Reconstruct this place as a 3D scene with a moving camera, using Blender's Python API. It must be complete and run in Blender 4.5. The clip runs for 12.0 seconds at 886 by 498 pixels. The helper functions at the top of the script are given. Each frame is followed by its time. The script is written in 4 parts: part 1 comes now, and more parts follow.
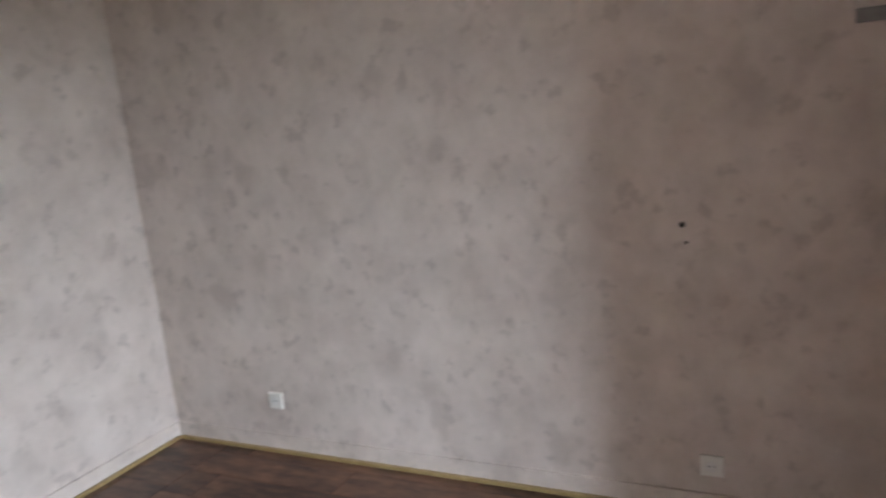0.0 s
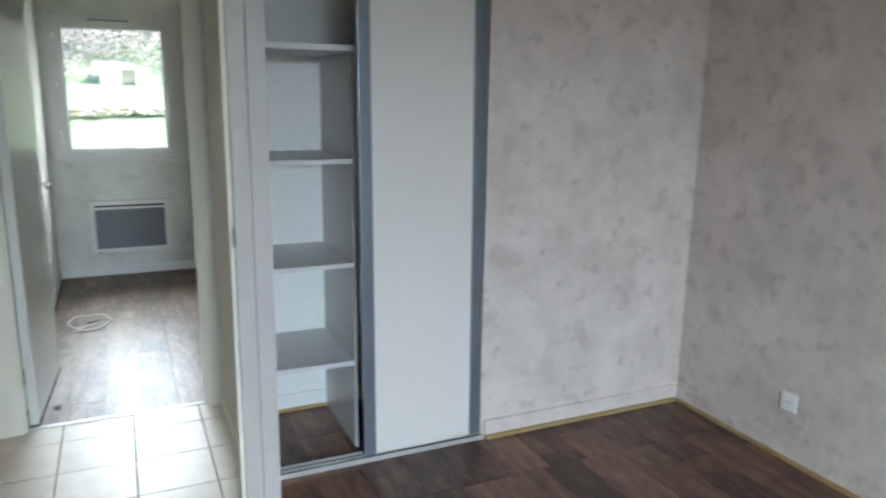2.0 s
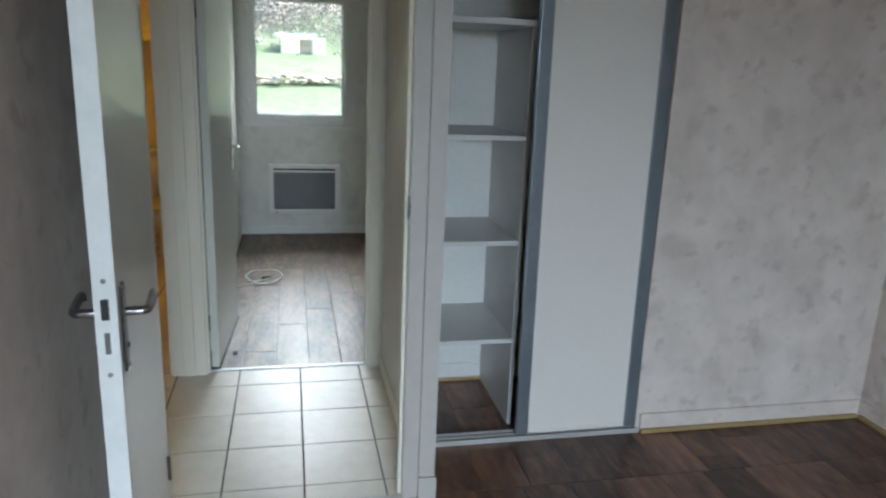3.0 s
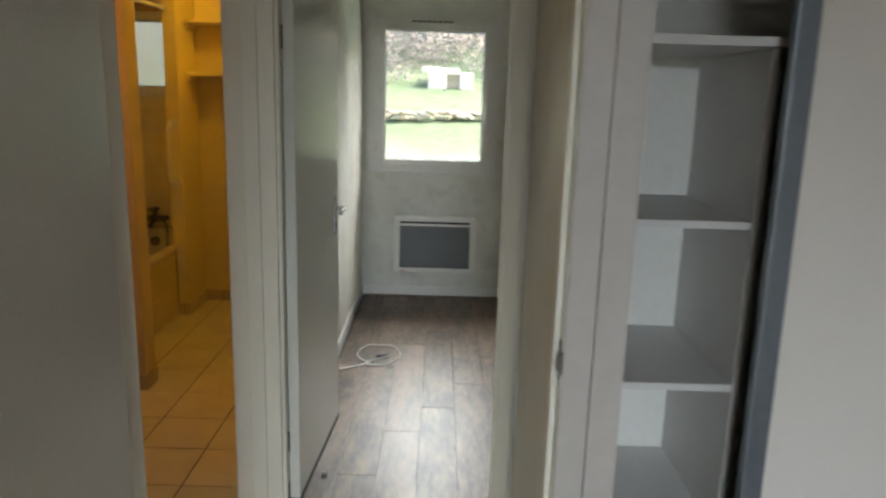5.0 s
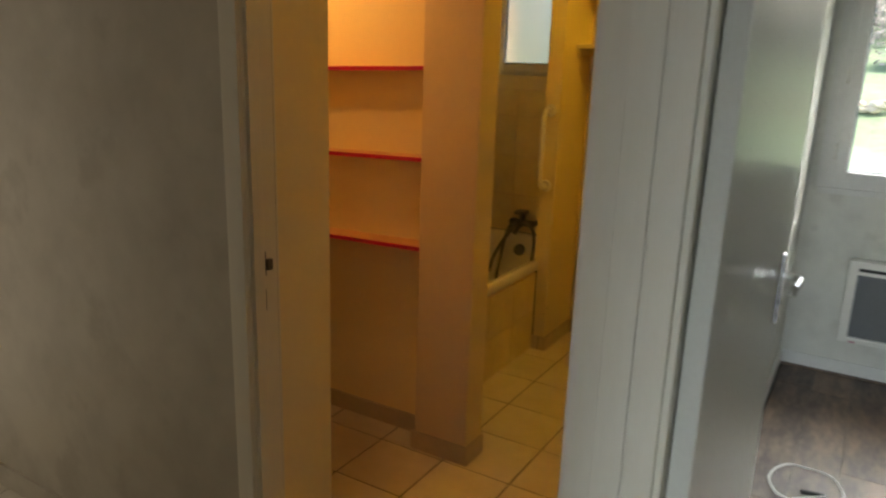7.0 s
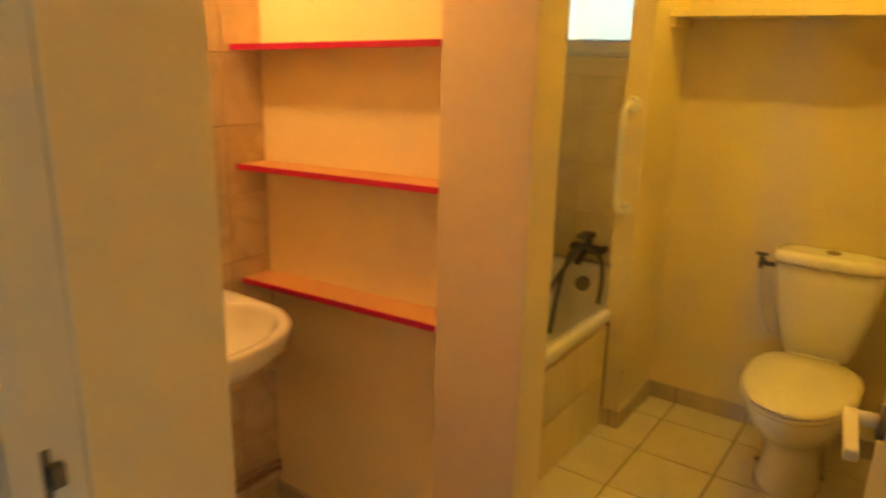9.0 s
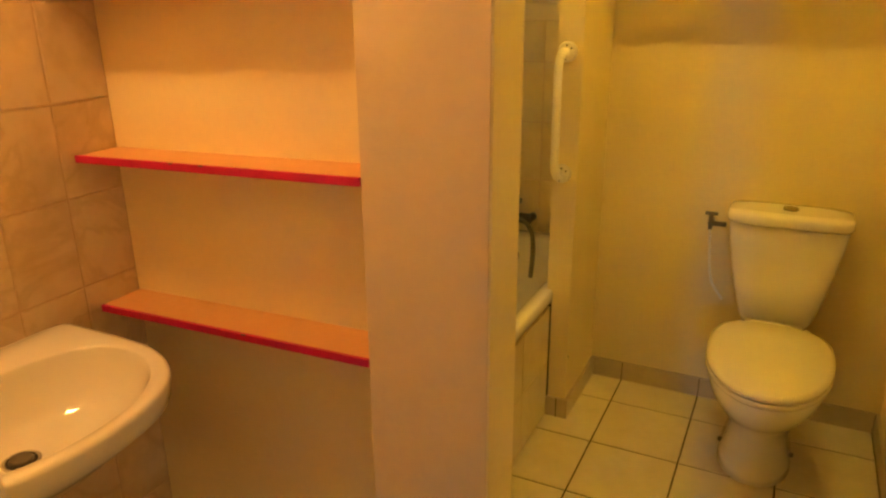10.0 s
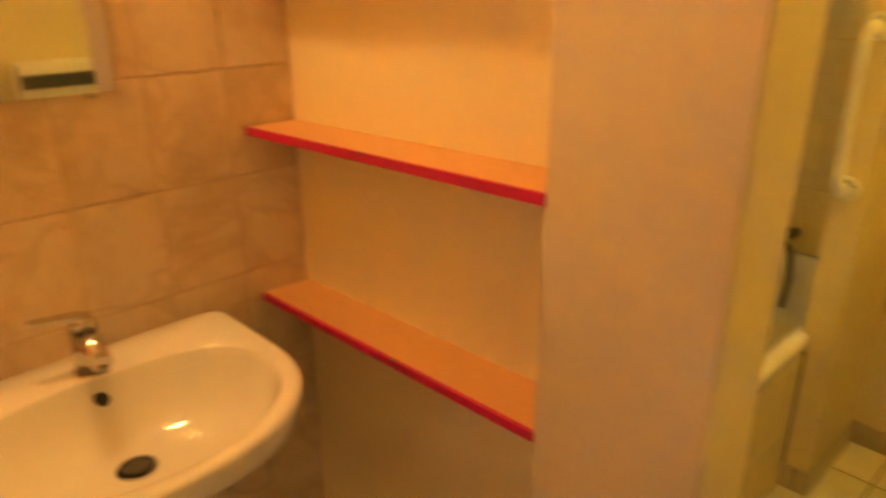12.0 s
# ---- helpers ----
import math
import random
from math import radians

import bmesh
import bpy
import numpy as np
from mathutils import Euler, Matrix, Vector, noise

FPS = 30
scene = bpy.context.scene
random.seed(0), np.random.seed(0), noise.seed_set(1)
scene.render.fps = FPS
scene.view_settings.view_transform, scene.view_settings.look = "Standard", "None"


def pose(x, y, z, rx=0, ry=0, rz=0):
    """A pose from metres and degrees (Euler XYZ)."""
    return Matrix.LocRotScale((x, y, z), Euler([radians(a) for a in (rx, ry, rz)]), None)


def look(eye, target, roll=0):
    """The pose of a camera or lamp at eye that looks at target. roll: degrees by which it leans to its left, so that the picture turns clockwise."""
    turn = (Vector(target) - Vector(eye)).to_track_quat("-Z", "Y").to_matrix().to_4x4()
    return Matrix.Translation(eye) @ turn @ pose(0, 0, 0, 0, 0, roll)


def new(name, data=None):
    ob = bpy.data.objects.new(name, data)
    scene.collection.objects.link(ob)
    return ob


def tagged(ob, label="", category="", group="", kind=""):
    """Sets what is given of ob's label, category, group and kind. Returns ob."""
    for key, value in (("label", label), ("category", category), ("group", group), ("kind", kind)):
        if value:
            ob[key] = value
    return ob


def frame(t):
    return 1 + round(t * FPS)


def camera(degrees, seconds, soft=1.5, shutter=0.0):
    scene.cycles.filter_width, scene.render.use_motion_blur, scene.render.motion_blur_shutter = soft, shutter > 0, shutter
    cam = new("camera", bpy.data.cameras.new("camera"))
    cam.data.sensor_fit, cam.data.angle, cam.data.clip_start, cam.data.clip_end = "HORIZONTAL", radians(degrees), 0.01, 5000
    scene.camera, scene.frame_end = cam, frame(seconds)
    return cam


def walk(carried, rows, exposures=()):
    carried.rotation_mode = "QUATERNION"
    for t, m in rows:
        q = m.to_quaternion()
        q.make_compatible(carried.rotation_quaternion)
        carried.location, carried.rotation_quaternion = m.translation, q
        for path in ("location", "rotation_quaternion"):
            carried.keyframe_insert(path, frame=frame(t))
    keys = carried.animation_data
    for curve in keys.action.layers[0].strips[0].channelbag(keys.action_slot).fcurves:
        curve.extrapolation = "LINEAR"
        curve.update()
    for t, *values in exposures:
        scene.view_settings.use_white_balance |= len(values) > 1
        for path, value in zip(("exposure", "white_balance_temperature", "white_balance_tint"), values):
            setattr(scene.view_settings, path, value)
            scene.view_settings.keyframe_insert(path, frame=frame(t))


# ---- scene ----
cam = camera(63.7, 12.0, soft=2.2, shutter=0.4)

PATH = [
    (0, (0.154, -0.178, 1.551), (1.913, 0.692, 1.166), -5.7),
    (0.5, (0.12, -0.074, 1.568), (1.685, 1.106, 1.174), -3.6),
    (0.7, (0.106, -0.043, 1.57), (1.582, 1.249, 1.181), -2.3),
    (1, (0.085, -0.022, 1.573), (1.405, 1.427, 1.178), -1.6),
    (1.5, (0.1, -0.015, 1.566), (1.155, 1.638, 1.174), -0.3),
    (2, (0.081, 0.023, 1.544), (0.892, 1.802, 1.122), 0.9),
    (2.5, (0.049, 0.058, 1.537), (0.633, 1.91, 1.058), 1.7),
    (3, (0.023, 0.074, 1.549), (0.437, 1.965, 1.049), 2.3),
    (3.2, (0.025, 0.094, 1.55), (0.386, 1.997, 1.052), 1.9),
    (4.8, (0.145, 0.947, 1.573), (0.248, 2.896, 1.138), 1.0),
    (5, (0.164, 1.078, 1.579), (0.179, 3.032, 1.151), 1.7),
    (5.5, (0.117, 1.387, 1.551), (-0.124, 3.317, 1.085), 2.1),
    (6, (0.025, 1.741, 1.554), (-0.429, 3.627, 1.067), 2.8),
    (6.5, (-0.057, 2.057, 1.538), (-0.723, 3.878, 1.048), 2.1),
    (7, (-0.155, 2.375, 1.536), (-1.145, 4.039, 1.037), 1.9),
    (8.8, (-0.596, 3.213, 1.515), (-1.804, 4.723, 1.003), 0.4),
    (9, (-0.647, 3.282, 1.509), (-1.75, 4.861, 0.969), 1.3),
    (9.5, (-0.796, 3.44, 1.506), (-1.674, 5.147, 0.943), -0.6),
    (10, (-0.945, 3.616, 1.48), (-1.783, 5.309, 0.824), -0.5),
    (10.5, (-1.065, 3.793, 1.48), (-2.326, 5.205, 0.835), -0.3),
    (11, (-1.108, 3.85, 1.483), (-2.63, 4.995, 0.875), 0.4),
    (11.4, (-1.118, 3.869, 1.483), (-2.738, 4.853, 0.845), -0.7),
    (11.5, (-1.114, 3.879, 1.481), (-2.74, 4.843, 0.829), -1.1),
    (12, (-1.083, 3.949, 1.451), (-2.425, 5.241, 0.724), -0.3),
]
EXPOSURES = [(0, 3.1, 7150, 22), (0.7, 3.2, 6850, 18), (1.5, 3.02, 6600, 15), (2.5, 2.80, 6600, 14), (3.2, 2.42, 6620, 15), (5, 2.46, 7600, 18), (7.2, 2.66, 7400, 16), (8.8, 3.73, 7000, 11), (12, 3.82, 6800, 10)]
walk(cam, [(t, look(e, g, r)) for t, e, g, r in PATH], EXPOSURES)

# ---- daylight ----
world = bpy.data.worlds.new("sky")
scene.world = world
world.use_nodes = True
wn = world.node_tree.nodes
sky = wn.new("ShaderNodeTexSky")
sky.sky_type = "NISHITA"
sky.sun_disc = False
sky.sun_elevation = radians(42)
sky.sun_rotation = radians(84)
sky.air_density, sky.dust_density = 1.2, 4.0
world.node_tree.links.new(sky.outputs[0], wn["Background"].inputs[0])
wn["Background"].inputs[1].default_value = 0.15


def lamp(name, kind, energy, colour, m, size=(1, 1), angle=0.0, spread=180):
    data = bpy.data.lights.new(name, kind)
    data.energy, data.color = energy, colour
    if kind == "AREA":
        data.shape, data.size, data.size_y, data.spread = "RECTANGLE", size[0], size[1], radians(spread)
    elif kind == "SUN":
        data.angle = angle
    else:
        data.shadow_soft_size = size[0]
    ob = new(name, data)
    ob.matrix_world = m
    return ob


lamp("sun", "SUN", 1.5, (1.0, 0.97, 0.93), look((9, 1, 9), (0, 0, 0)), angle=radians(20))
lamp("window_light_bedroom", "AREA", 310, (0.62, 0.83, 1.0), look((-0.25, -5.0, 2.62), (0.4, 0.0, 0.8)), (3.2, 1.2))
lamp("window_light_room", "AREA", 330, (0.80, 0.95, 1.0), look((0.1, 10.5, 5.0), (0.1, 6.5, 1.5)), (5.0, 4.2))
lamp("window_light_bath", "AREA", 0.01, (1.0, 1.0, 0.85), look((-1.95, 6.74, 1.85), (-1.95, 3, 1.5)), (0.5, 0.5))
# Fill lamp added in an invented doorway to lift the dark hall.
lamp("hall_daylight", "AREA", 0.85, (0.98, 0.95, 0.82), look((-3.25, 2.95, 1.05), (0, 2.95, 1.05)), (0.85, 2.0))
lamp("mirror_lamp", "POINT", 1.36, (1.0, 0.53, 0.155), pose(-2.255, 4.28, 1.99), (0.05,))
lamp("ceiling_lamp", "POINT", 1.75, (1.0, 0.59, 0.066), pose(-1.05, 5.50, 2.40), (0.03,))

# ---- materials ----


def material(name, light, dark, rough=0.6, scale=(2.0, 18.0), mix=(0.6, 0.4), bump=0.1, metal=0.0, stretch=(1, 1, 1), rand=0.0, coat=0.0, spec=0.5, spread=(0.35, 0.68), bump_scale=None):
    m = bpy.data.materials.new(name)
    m.use_nodes = True
    n, l = m.node_tree.nodes, m.node_tree.links
    b = n["Principled BSDF"]
    geo = n.new("ShaderNodeNewGeometry")
    mp = n.new("ShaderNodeMapping")
    mp.inputs["Scale"].default_value = stretch
    l.new(geo.outputs["Position"], mp.inputs["Vector"])
    vec = mp.outputs["Vector"]
    info = n.new("ShaderNodeObjectInfo")
    if rand:
        add = n.new("ShaderNodeVectorMath")
        add.operation = "MULTIPLY_ADD"
        l.new(info.outputs["Random"], add.inputs[0])
        add.inputs[1].default_value = (37.0, 91.0, 53.0)
        l.new(vec, add.inputs[2])
        vec = add.outputs[0]
    fac = []
    for s, d in zip(scale, (3.0, 8.0)):
        t = n.new("ShaderNodeTexNoise")
        t.inputs["Scale"].default_value = s
        t.inputs["Detail"].default_value = d
        t.inputs["Roughness"].default_value = 0.6
        l.new(vec, t.inputs["Vector"])
        fac.append(t.outputs["Fac"])
    a = n.new("ShaderNodeMath")
    a.operation = "MULTIPLY"
    a.inputs[1].default_value = mix[0]
    l.new(fac[0], a.inputs[0])
    c = n.new("ShaderNodeMath")
    c.operation = "MULTIPLY_ADD"
    c.inputs[1].default_value = mix[1]
    l.new(fac[1], c.inputs[0])
    l.new(a.outputs[0], c.inputs[2])
    out = c.outputs[0]
    if rand:
        r = n.new("ShaderNodeMath")
        r.operation = "MULTIPLY_ADD"
        r.inputs[1].default_value = rand
        l.new(info.outputs["Random"], r.inputs[0])
        sub = n.new("ShaderNodeMath")
        sub.operation = "SUBTRACT"
        l.new(out, sub.inputs[0])
        sub.inputs[1].default_value = rand / 2
        l.new(sub.outputs[0], r.inputs[2])
        out = r.outputs[0]
    ramp = n.new("ShaderNodeValToRGB")
    e = ramp.color_ramp.elements
    e[0].position, e[0].color = spread[0], (*dark, 1)
    e[1].position, e[1].color = spread[1], (*light, 1)
    l.new(out, ramp.inputs[0])
    l.new(ramp.outputs[0], b.inputs["Base Color"])
    rr = n.new("ShaderNodeMapRange")
    rr.inputs["To Min"].default_value = min(1, rough + 0.08)
    rr.inputs["To Max"].default_value = max(0.03, rough - 0.08)
    l.new(fac[1], rr.inputs[0])
    l.new(rr.outputs[0], b.inputs["Roughness"])
    b.inputs["Metallic"].default_value = metal
    b.inputs["Specular IOR Level"].default_value = spec
    b.inputs["Coat Weight"].default_value = coat
    b.inputs["Coat Roughness"].default_value = 0.08
    if bump:
        bp = n.new("ShaderNodeBump")
        bp.inputs["Strength"].default_value = bump
        bp.inputs["Distance"].default_value = 0.003
        src = fac[1]
        if bump_scale:
            t = n.new("ShaderNodeTexNoise")
            t.inputs["Scale"].default_value = bump_scale
            t.inputs["Detail"].default_value = 4
            l.new(vec, t.inputs["Vector"])
            src = t.outputs["Fac"]
        l.new(src, bp.inputs["Height"])
        l.new(bp.outputs[0], b.inputs["Normal"])
    return m


def smudges(m, scale, colour, lo, hi, amount, bend=0.0):
    """Mix a sparse stain or vein over a material's base colour; bend > 0 gives thin winding veins."""
    n, l = m.node_tree.nodes, m.node_tree.links
    b = n["Principled BSDF"]
    old = b.inputs["Base Color"].links[0].from_socket
    t = n.new("ShaderNodeTexNoise")
    t.inputs["Scale"].default_value = scale
    t.inputs["Detail"].default_value = 5.0
    t.inputs["Distortion"].default_value = bend
    src = next(x for x in n if x.bl_idname == "ShaderNodeTexNoise").inputs["Vector"].links[0].from_socket
    l.new(src, t.inputs["Vector"])
    out = t.outputs["Fac"]
    if bend:
        for op, v in (("SUBTRACT", 0.5), ("ABSOLUTE", 0.0)):
            k = n.new("ShaderNodeMath")
            k.operation = op
            l.new(out, k.inputs[0])
            k.inputs[1].default_value = v
            out = k.outputs[0]
    r = n.new("ShaderNodeMapRange")
    r.interpolation_type = "SMOOTHSTEP"
    r.inputs["From Min"].default_value, r.inputs["From Max"].default_value = lo, hi
    r.inputs["To Min"].default_value, r.inputs["To Max"].default_value = (amount, 0.0) if bend else (0.0, amount)
    l.new(out, r.inputs["Value"])
    mixer = n.new("ShaderNodeMix")
    mixer.data_type = "RGBA"
    l.new(r.outputs["Result"], mixer.inputs["Factor"])
    l.new(old, mixer.inputs["A"])
    mixer.inputs["B"].default_value = (*colour, 1)
    l.new(mixer.outputs["Result"], b.inputs["Base Color"])
    return m


M_PAPER = material("mottled_wallpaper", (0.69, 0.60, 0.545), (0.53, 0.452, 0.405), 0.8, (3.0, 11.0), (0.58, 0.42), 0.22, spread=(0.33, 0.62), bump_scale=60)
smudges(M_PAPER, 5.5, (0.38, 0.315, 0.275), 0.55, 0.71, 0.50)
smudges(M_PAPER, 13.0, (0.36, 0.30, 0.27), 0.56, 0.71, 0.46)
M_PLASTER = material("pale_plaster_paper", (0.79, 0.78, 0.72), (0.64, 0.63, 0.575), 0.8, (2.2, 8.0), (0.62, 0.38), 0.22, spread=(0.33, 0.60), bump_scale=60)
smudges(M_PLASTER, 5.5, (0.52, 0.50, 0.45), 0.55, 0.70, 0.45)
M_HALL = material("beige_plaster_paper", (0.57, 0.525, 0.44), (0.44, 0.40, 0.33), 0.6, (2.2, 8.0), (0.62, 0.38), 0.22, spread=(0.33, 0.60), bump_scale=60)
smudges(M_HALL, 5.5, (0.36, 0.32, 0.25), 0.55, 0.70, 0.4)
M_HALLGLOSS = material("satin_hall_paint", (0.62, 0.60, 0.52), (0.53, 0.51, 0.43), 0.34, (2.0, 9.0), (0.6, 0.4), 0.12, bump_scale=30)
# Pinkish wall-end paint, darkened to carry the shade that falls on it.
M_JAMB_SHADED = material("shaded_wall_end_paint", (0.52, 0.48, 0.445), (0.45, 0.41, 0.38), 0.5, (2.0, 25), bump=0.08)
M_WHITE = material("white_paint", (0.80, 0.79, 0.76), (0.70, 0.69, 0.66), 0.45, (1.5, 30), bump=0.05)
M_CEIL = material("ceiling_paint", (0.82, 0.81, 0.79), (0.74, 0.73, 0.71), 0.8, (1.0, 40), bump=0.05)
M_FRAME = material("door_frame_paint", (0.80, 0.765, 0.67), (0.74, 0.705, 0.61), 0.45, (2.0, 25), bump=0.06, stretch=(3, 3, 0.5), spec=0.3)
M_DOOR = material("door_paint", (0.66, 0.655, 0.60), (0.60, 0.595, 0.545), 0.3, (1.2, 90), (0.5, 0.5), 0.05, spec=0.35)
M_DOOR_EDGE = material("door_edge_paint", (0.80, 0.80, 0.78), (0.68, 0.68, 0.66), 0.4, (3, 30), bump=0.06)
M_SHELF = material("grey_white_shelf", (0.68, 0.665, 0.65), (0.62, 0.605, 0.59), 0.4, (2, 60), bump=0.02)
M_SLIDER = material("sliding_door_panel", (0.73, 0.685, 0.64), (0.69, 0.645, 0.60), 0.42, (1.0, 120), (0.5, 0.5), 0.03)
M_ALU = material("blue_grey_profile", (0.22, 0.25, 0.28), (0.17, 0.20, 0.225), 0.35, (4, 50), bump=0.02, metal=0.5)
M_RAIL = material("light_rail", (0.62, 0.61, 0.58), (0.5, 0.49, 0.47), 0.35, (4, 60), bump=0.02, metal=0.4)
M_DARK = material("dark_matte", (0.02, 0.02, 0.02), (0.012, 0.012, 0.012), 0.6, (4, 50), bump=0)
M_WALNUT = material("walnut_laminate", (0.235, 0.112, 0.068), (0.042, 0.018, 0.012), 0.36, (2.2, 7.0), (0.6, 0.4), 0.1, stretch=(5.5, 1.6, 1), rand=0.24, spread=(0.36, 0.70))
M_OAK = material("grey_brown_laminate", (0.23, 0.15, 0.10), (0.06, 0.036, 0.026), 0.42, (2.2, 8.0), (0.62, 0.38), 0.12, stretch=(6, 1.5, 1), rand=0.16, spread=(0.36, 0.66))
M_QUARTER = material("pine_beading", (0.42, 0.30, 0.14), (0.30, 0.20, 0.085), 0.45, (3, 20), bump=0.05, stretch=(4, 4, 1))
M_TILE = material("cream_floor_tile", (0.72, 0.665, 0.575), (0.60, 0.545, 0.455), 0.38, (3.0, 16.0), (0.6, 0.4), 0.03, rand=0.1)
M_GROUT = material("dark_grout", (0.085, 0.066, 0.05), (0.045, 0.035, 0.027), 0.9, (5, 60), bump=0.2)
M_PLINTH = material("stone_look_plinth", (0.56, 0.475, 0.37), (0.45, 0.38, 0.29), 0.35, (5, 25), bump=0.04, rand=0.15)
M_WTILE = material("marbled_wall_tile", (0.74, 0.61, 0.45), (0.64, 0.50, 0.345), 0.16, (7.0, 15.0), (0.6, 0.4), 0.02, rand=0.06, spread=(0.40, 0.56))
smudges(M_WTILE, 4.6, (0.50, 0.375, 0.235), 0.0, 0.045, 0.36, 0.7)
M_TTILE = material("bath_wall_tile", (0.80, 0.70, 0.44), (0.68, 0.58, 0.36), 0.2, (4.0, 14.0), (0.5, 0.5), 0.03, rand=0.12)
M_WGROUT = material("tan_grout", (0.66, 0.50, 0.34), (0.55, 0.40, 0.27), 0.9, (5, 60), bump=0.1)
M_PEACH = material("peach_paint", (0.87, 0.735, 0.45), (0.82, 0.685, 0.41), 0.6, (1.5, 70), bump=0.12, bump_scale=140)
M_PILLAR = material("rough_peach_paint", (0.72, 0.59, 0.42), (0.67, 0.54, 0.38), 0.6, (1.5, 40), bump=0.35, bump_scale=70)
M_YELLOW = material("yellow_paint", (0.76, 0.66, 0.42), (0.71, 0.61, 0.38), 0.5, (1.2, 60), bump=0.1, bump_scale=120)
M_ORANGE = material("orange_board", (0.70, 0.38, 0.17), (0.65, 0.345, 0.15), 0.4, (2, 60), bump=0.03)
M_RED = material("red_edge_paint", (0.55, 0.010, 0.11), (0.44, 0.007, 0.08), 0.4, (6, 40), bump=0.05)
M_CERAMIC = material("white_ceramic", (0.82, 0.80, 0.76), (0.79, 0.77, 0.73), 0.1, (2, 20), bump=0, coat=0.6)
M_PLASTIC = material("white_plastic", (0.80, 0.78, 0.73), (0.75, 0.73, 0.68), 0.3, (2, 30), bump=0)
M_CHROME = material("chrome", (0.68, 0.68, 0.68), (0.55, 0.55, 0.55), 0.14, (6, 40), bump=0, metal=1.0)
M_STEEL = material("worn_steel", (0.36, 0.36, 0.36), (0.24, 0.24, 0.24), 0.2, (8, 40), bump=0, metal=1.0)
M_BROWNED = material("darkened_handle_metal", (0.10, 0.097, 0.095), (0.055, 0.053, 0.05), 0.3, (8, 40), bump=0.03, metal=0.7)
M_DULL = material("dull_dark_metal", (0.20, 0.19, 0.18), (0.12, 0.115, 0.11), 0.35, (8, 40), bump=0.05, metal=0.8)
M_HEATER = material("grey_heater_grille", (0.17, 0.18, 0.185), (0.145, 0.15, 0.157), 0.5, (4, 60), bump=0.02)
M_COPPER = material("painted_pipe", (0.42, 0.26, 0.15), (0.30, 0.18, 0.10), 0.45, (6, 30), bump=0.05)
M_SEAT = material("glossy_seat_plastic", (0.80, 0.77, 0.70), (0.77, 0.74, 0.67), 0.14, (2, 20), bump=0, coat=0.4)
M_CABLE = material("white_cable", (0.72, 0.70, 0.66), (0.6, 0.58, 0.55), 0.45, (8, 30), bump=0)
M_GRASS = material("grass", (0.19, 0.255, 0.175), (0.085, 0.16, 0.08), 0.9, (0.5, 5.0), bump=0.6)
M_STONE = material("field_stone", (0.52, 0.49, 0.42), (0.36, 0.33, 0.27), 0.85, (3, 12), bump=0.5, rand=0.3)
M_BARK = material("bark", (0.42, 0.40, 0.38), (0.32, 0.30, 0.28), 0.9, (3, 14), bump=0.6, stretch=(1, 1, 0.3))
M_IVY = material("ivy_leaf", (0.27, 0.31, 0.29), (0.20, 0.235, 0.215), 0.7, (3, 12), bump=0.1)
M_SCRUB = material("dry_scrub", (0.42, 0.395, 0.385), (0.30, 0.285, 0.275), 0.8, (3, 12), bump=0.1)
M_PALE = material("pale_stone", (0.74, 0.73, 0.70), (0.56, 0.55, 0.52), 0.8, (4, 20), bump=0.3)


def clear(name, rough, colour, ior=1.45):
    m = bpy.data.materials.new(name)
    m.use_nodes = True
    b = m.node_tree.nodes["Principled BSDF"]
    b.inputs["Transmission Weight"].default_value = 1.0
    b.inputs["Base Color"].default_value = (*colour, 1)
    b.inputs["Roughness"].default_value = rough
    b.inputs["IOR"].default_value = ior
    return m


M_GLASS = clear("window_glass", 0.0, (1, 1, 1), 1.2)
M_FROST = clear("frosted_glass", 0.45, (0.31, 0.305, 0.275))
M_MIRROR = bpy.data.materials.new("mirror_silver")
M_MIRROR.use_nodes = True
M_MIRROR.node_tree.nodes["Principled BSDF"].inputs["Metallic"].default_value = 1.0
M_MIRROR.node_tree.nodes["Principled BSDF"].inputs["Roughness"].default_value = 0.03
M_MIRROR.node_tree.nodes["Principled BSDF"].inputs["Base Color"].default_value = (0.82, 0.84, 0.82, 1)

# ---- mesh helpers ----


def box(bm, x0, x1, y0, y1, z0, z1, bevel=0.0, m=None):
    v = [bm.verts.new((x, y, z)) for z in (z0, z1) for y in (y0, y1) for x in (x0, x1)]
    f = [bm.faces.new([v[i] for i in q]) for q in ((0, 2, 3, 1), (4, 5, 7, 6), (0, 1, 5, 4), (2, 6, 7, 3), (0, 4, 6, 2), (1, 3, 7, 5))]
    if m:
        bmesh.ops.transform(bm, matrix=m, verts=v)
    if bevel:
        es = {e for q in f for e in q.edges}
        bmesh.ops.bevel(bm, geom=list(es), offset=bevel, segments=2, profile=0.7, affect="EDGES", clamp_overlap=True)
    return bm


def cube(*a, bevel=0.0, m=None):
    return box(bmesh.new(), *a, bevel=bevel, m=m)


def rod(bm, a, b, r, seg=14, r2=None):
    a, b = Vector(a), Vector(b)
    q = (b - a).to_track_quat("Z", "Y").to_matrix().to_4x4()
    m = Matrix.Translation((a + b) / 2) @ q
    ret = bmesh.ops.create_cone(bm, cap_ends=True, segments=seg, radius1=r, radius2=r if r2 is None else r2, depth=(b - a).length, matrix=m)
    for v in ret["verts"]:
        for f in v.link_faces:
            if len(f.verts) == 4:
                f.smooth = True
    return bm


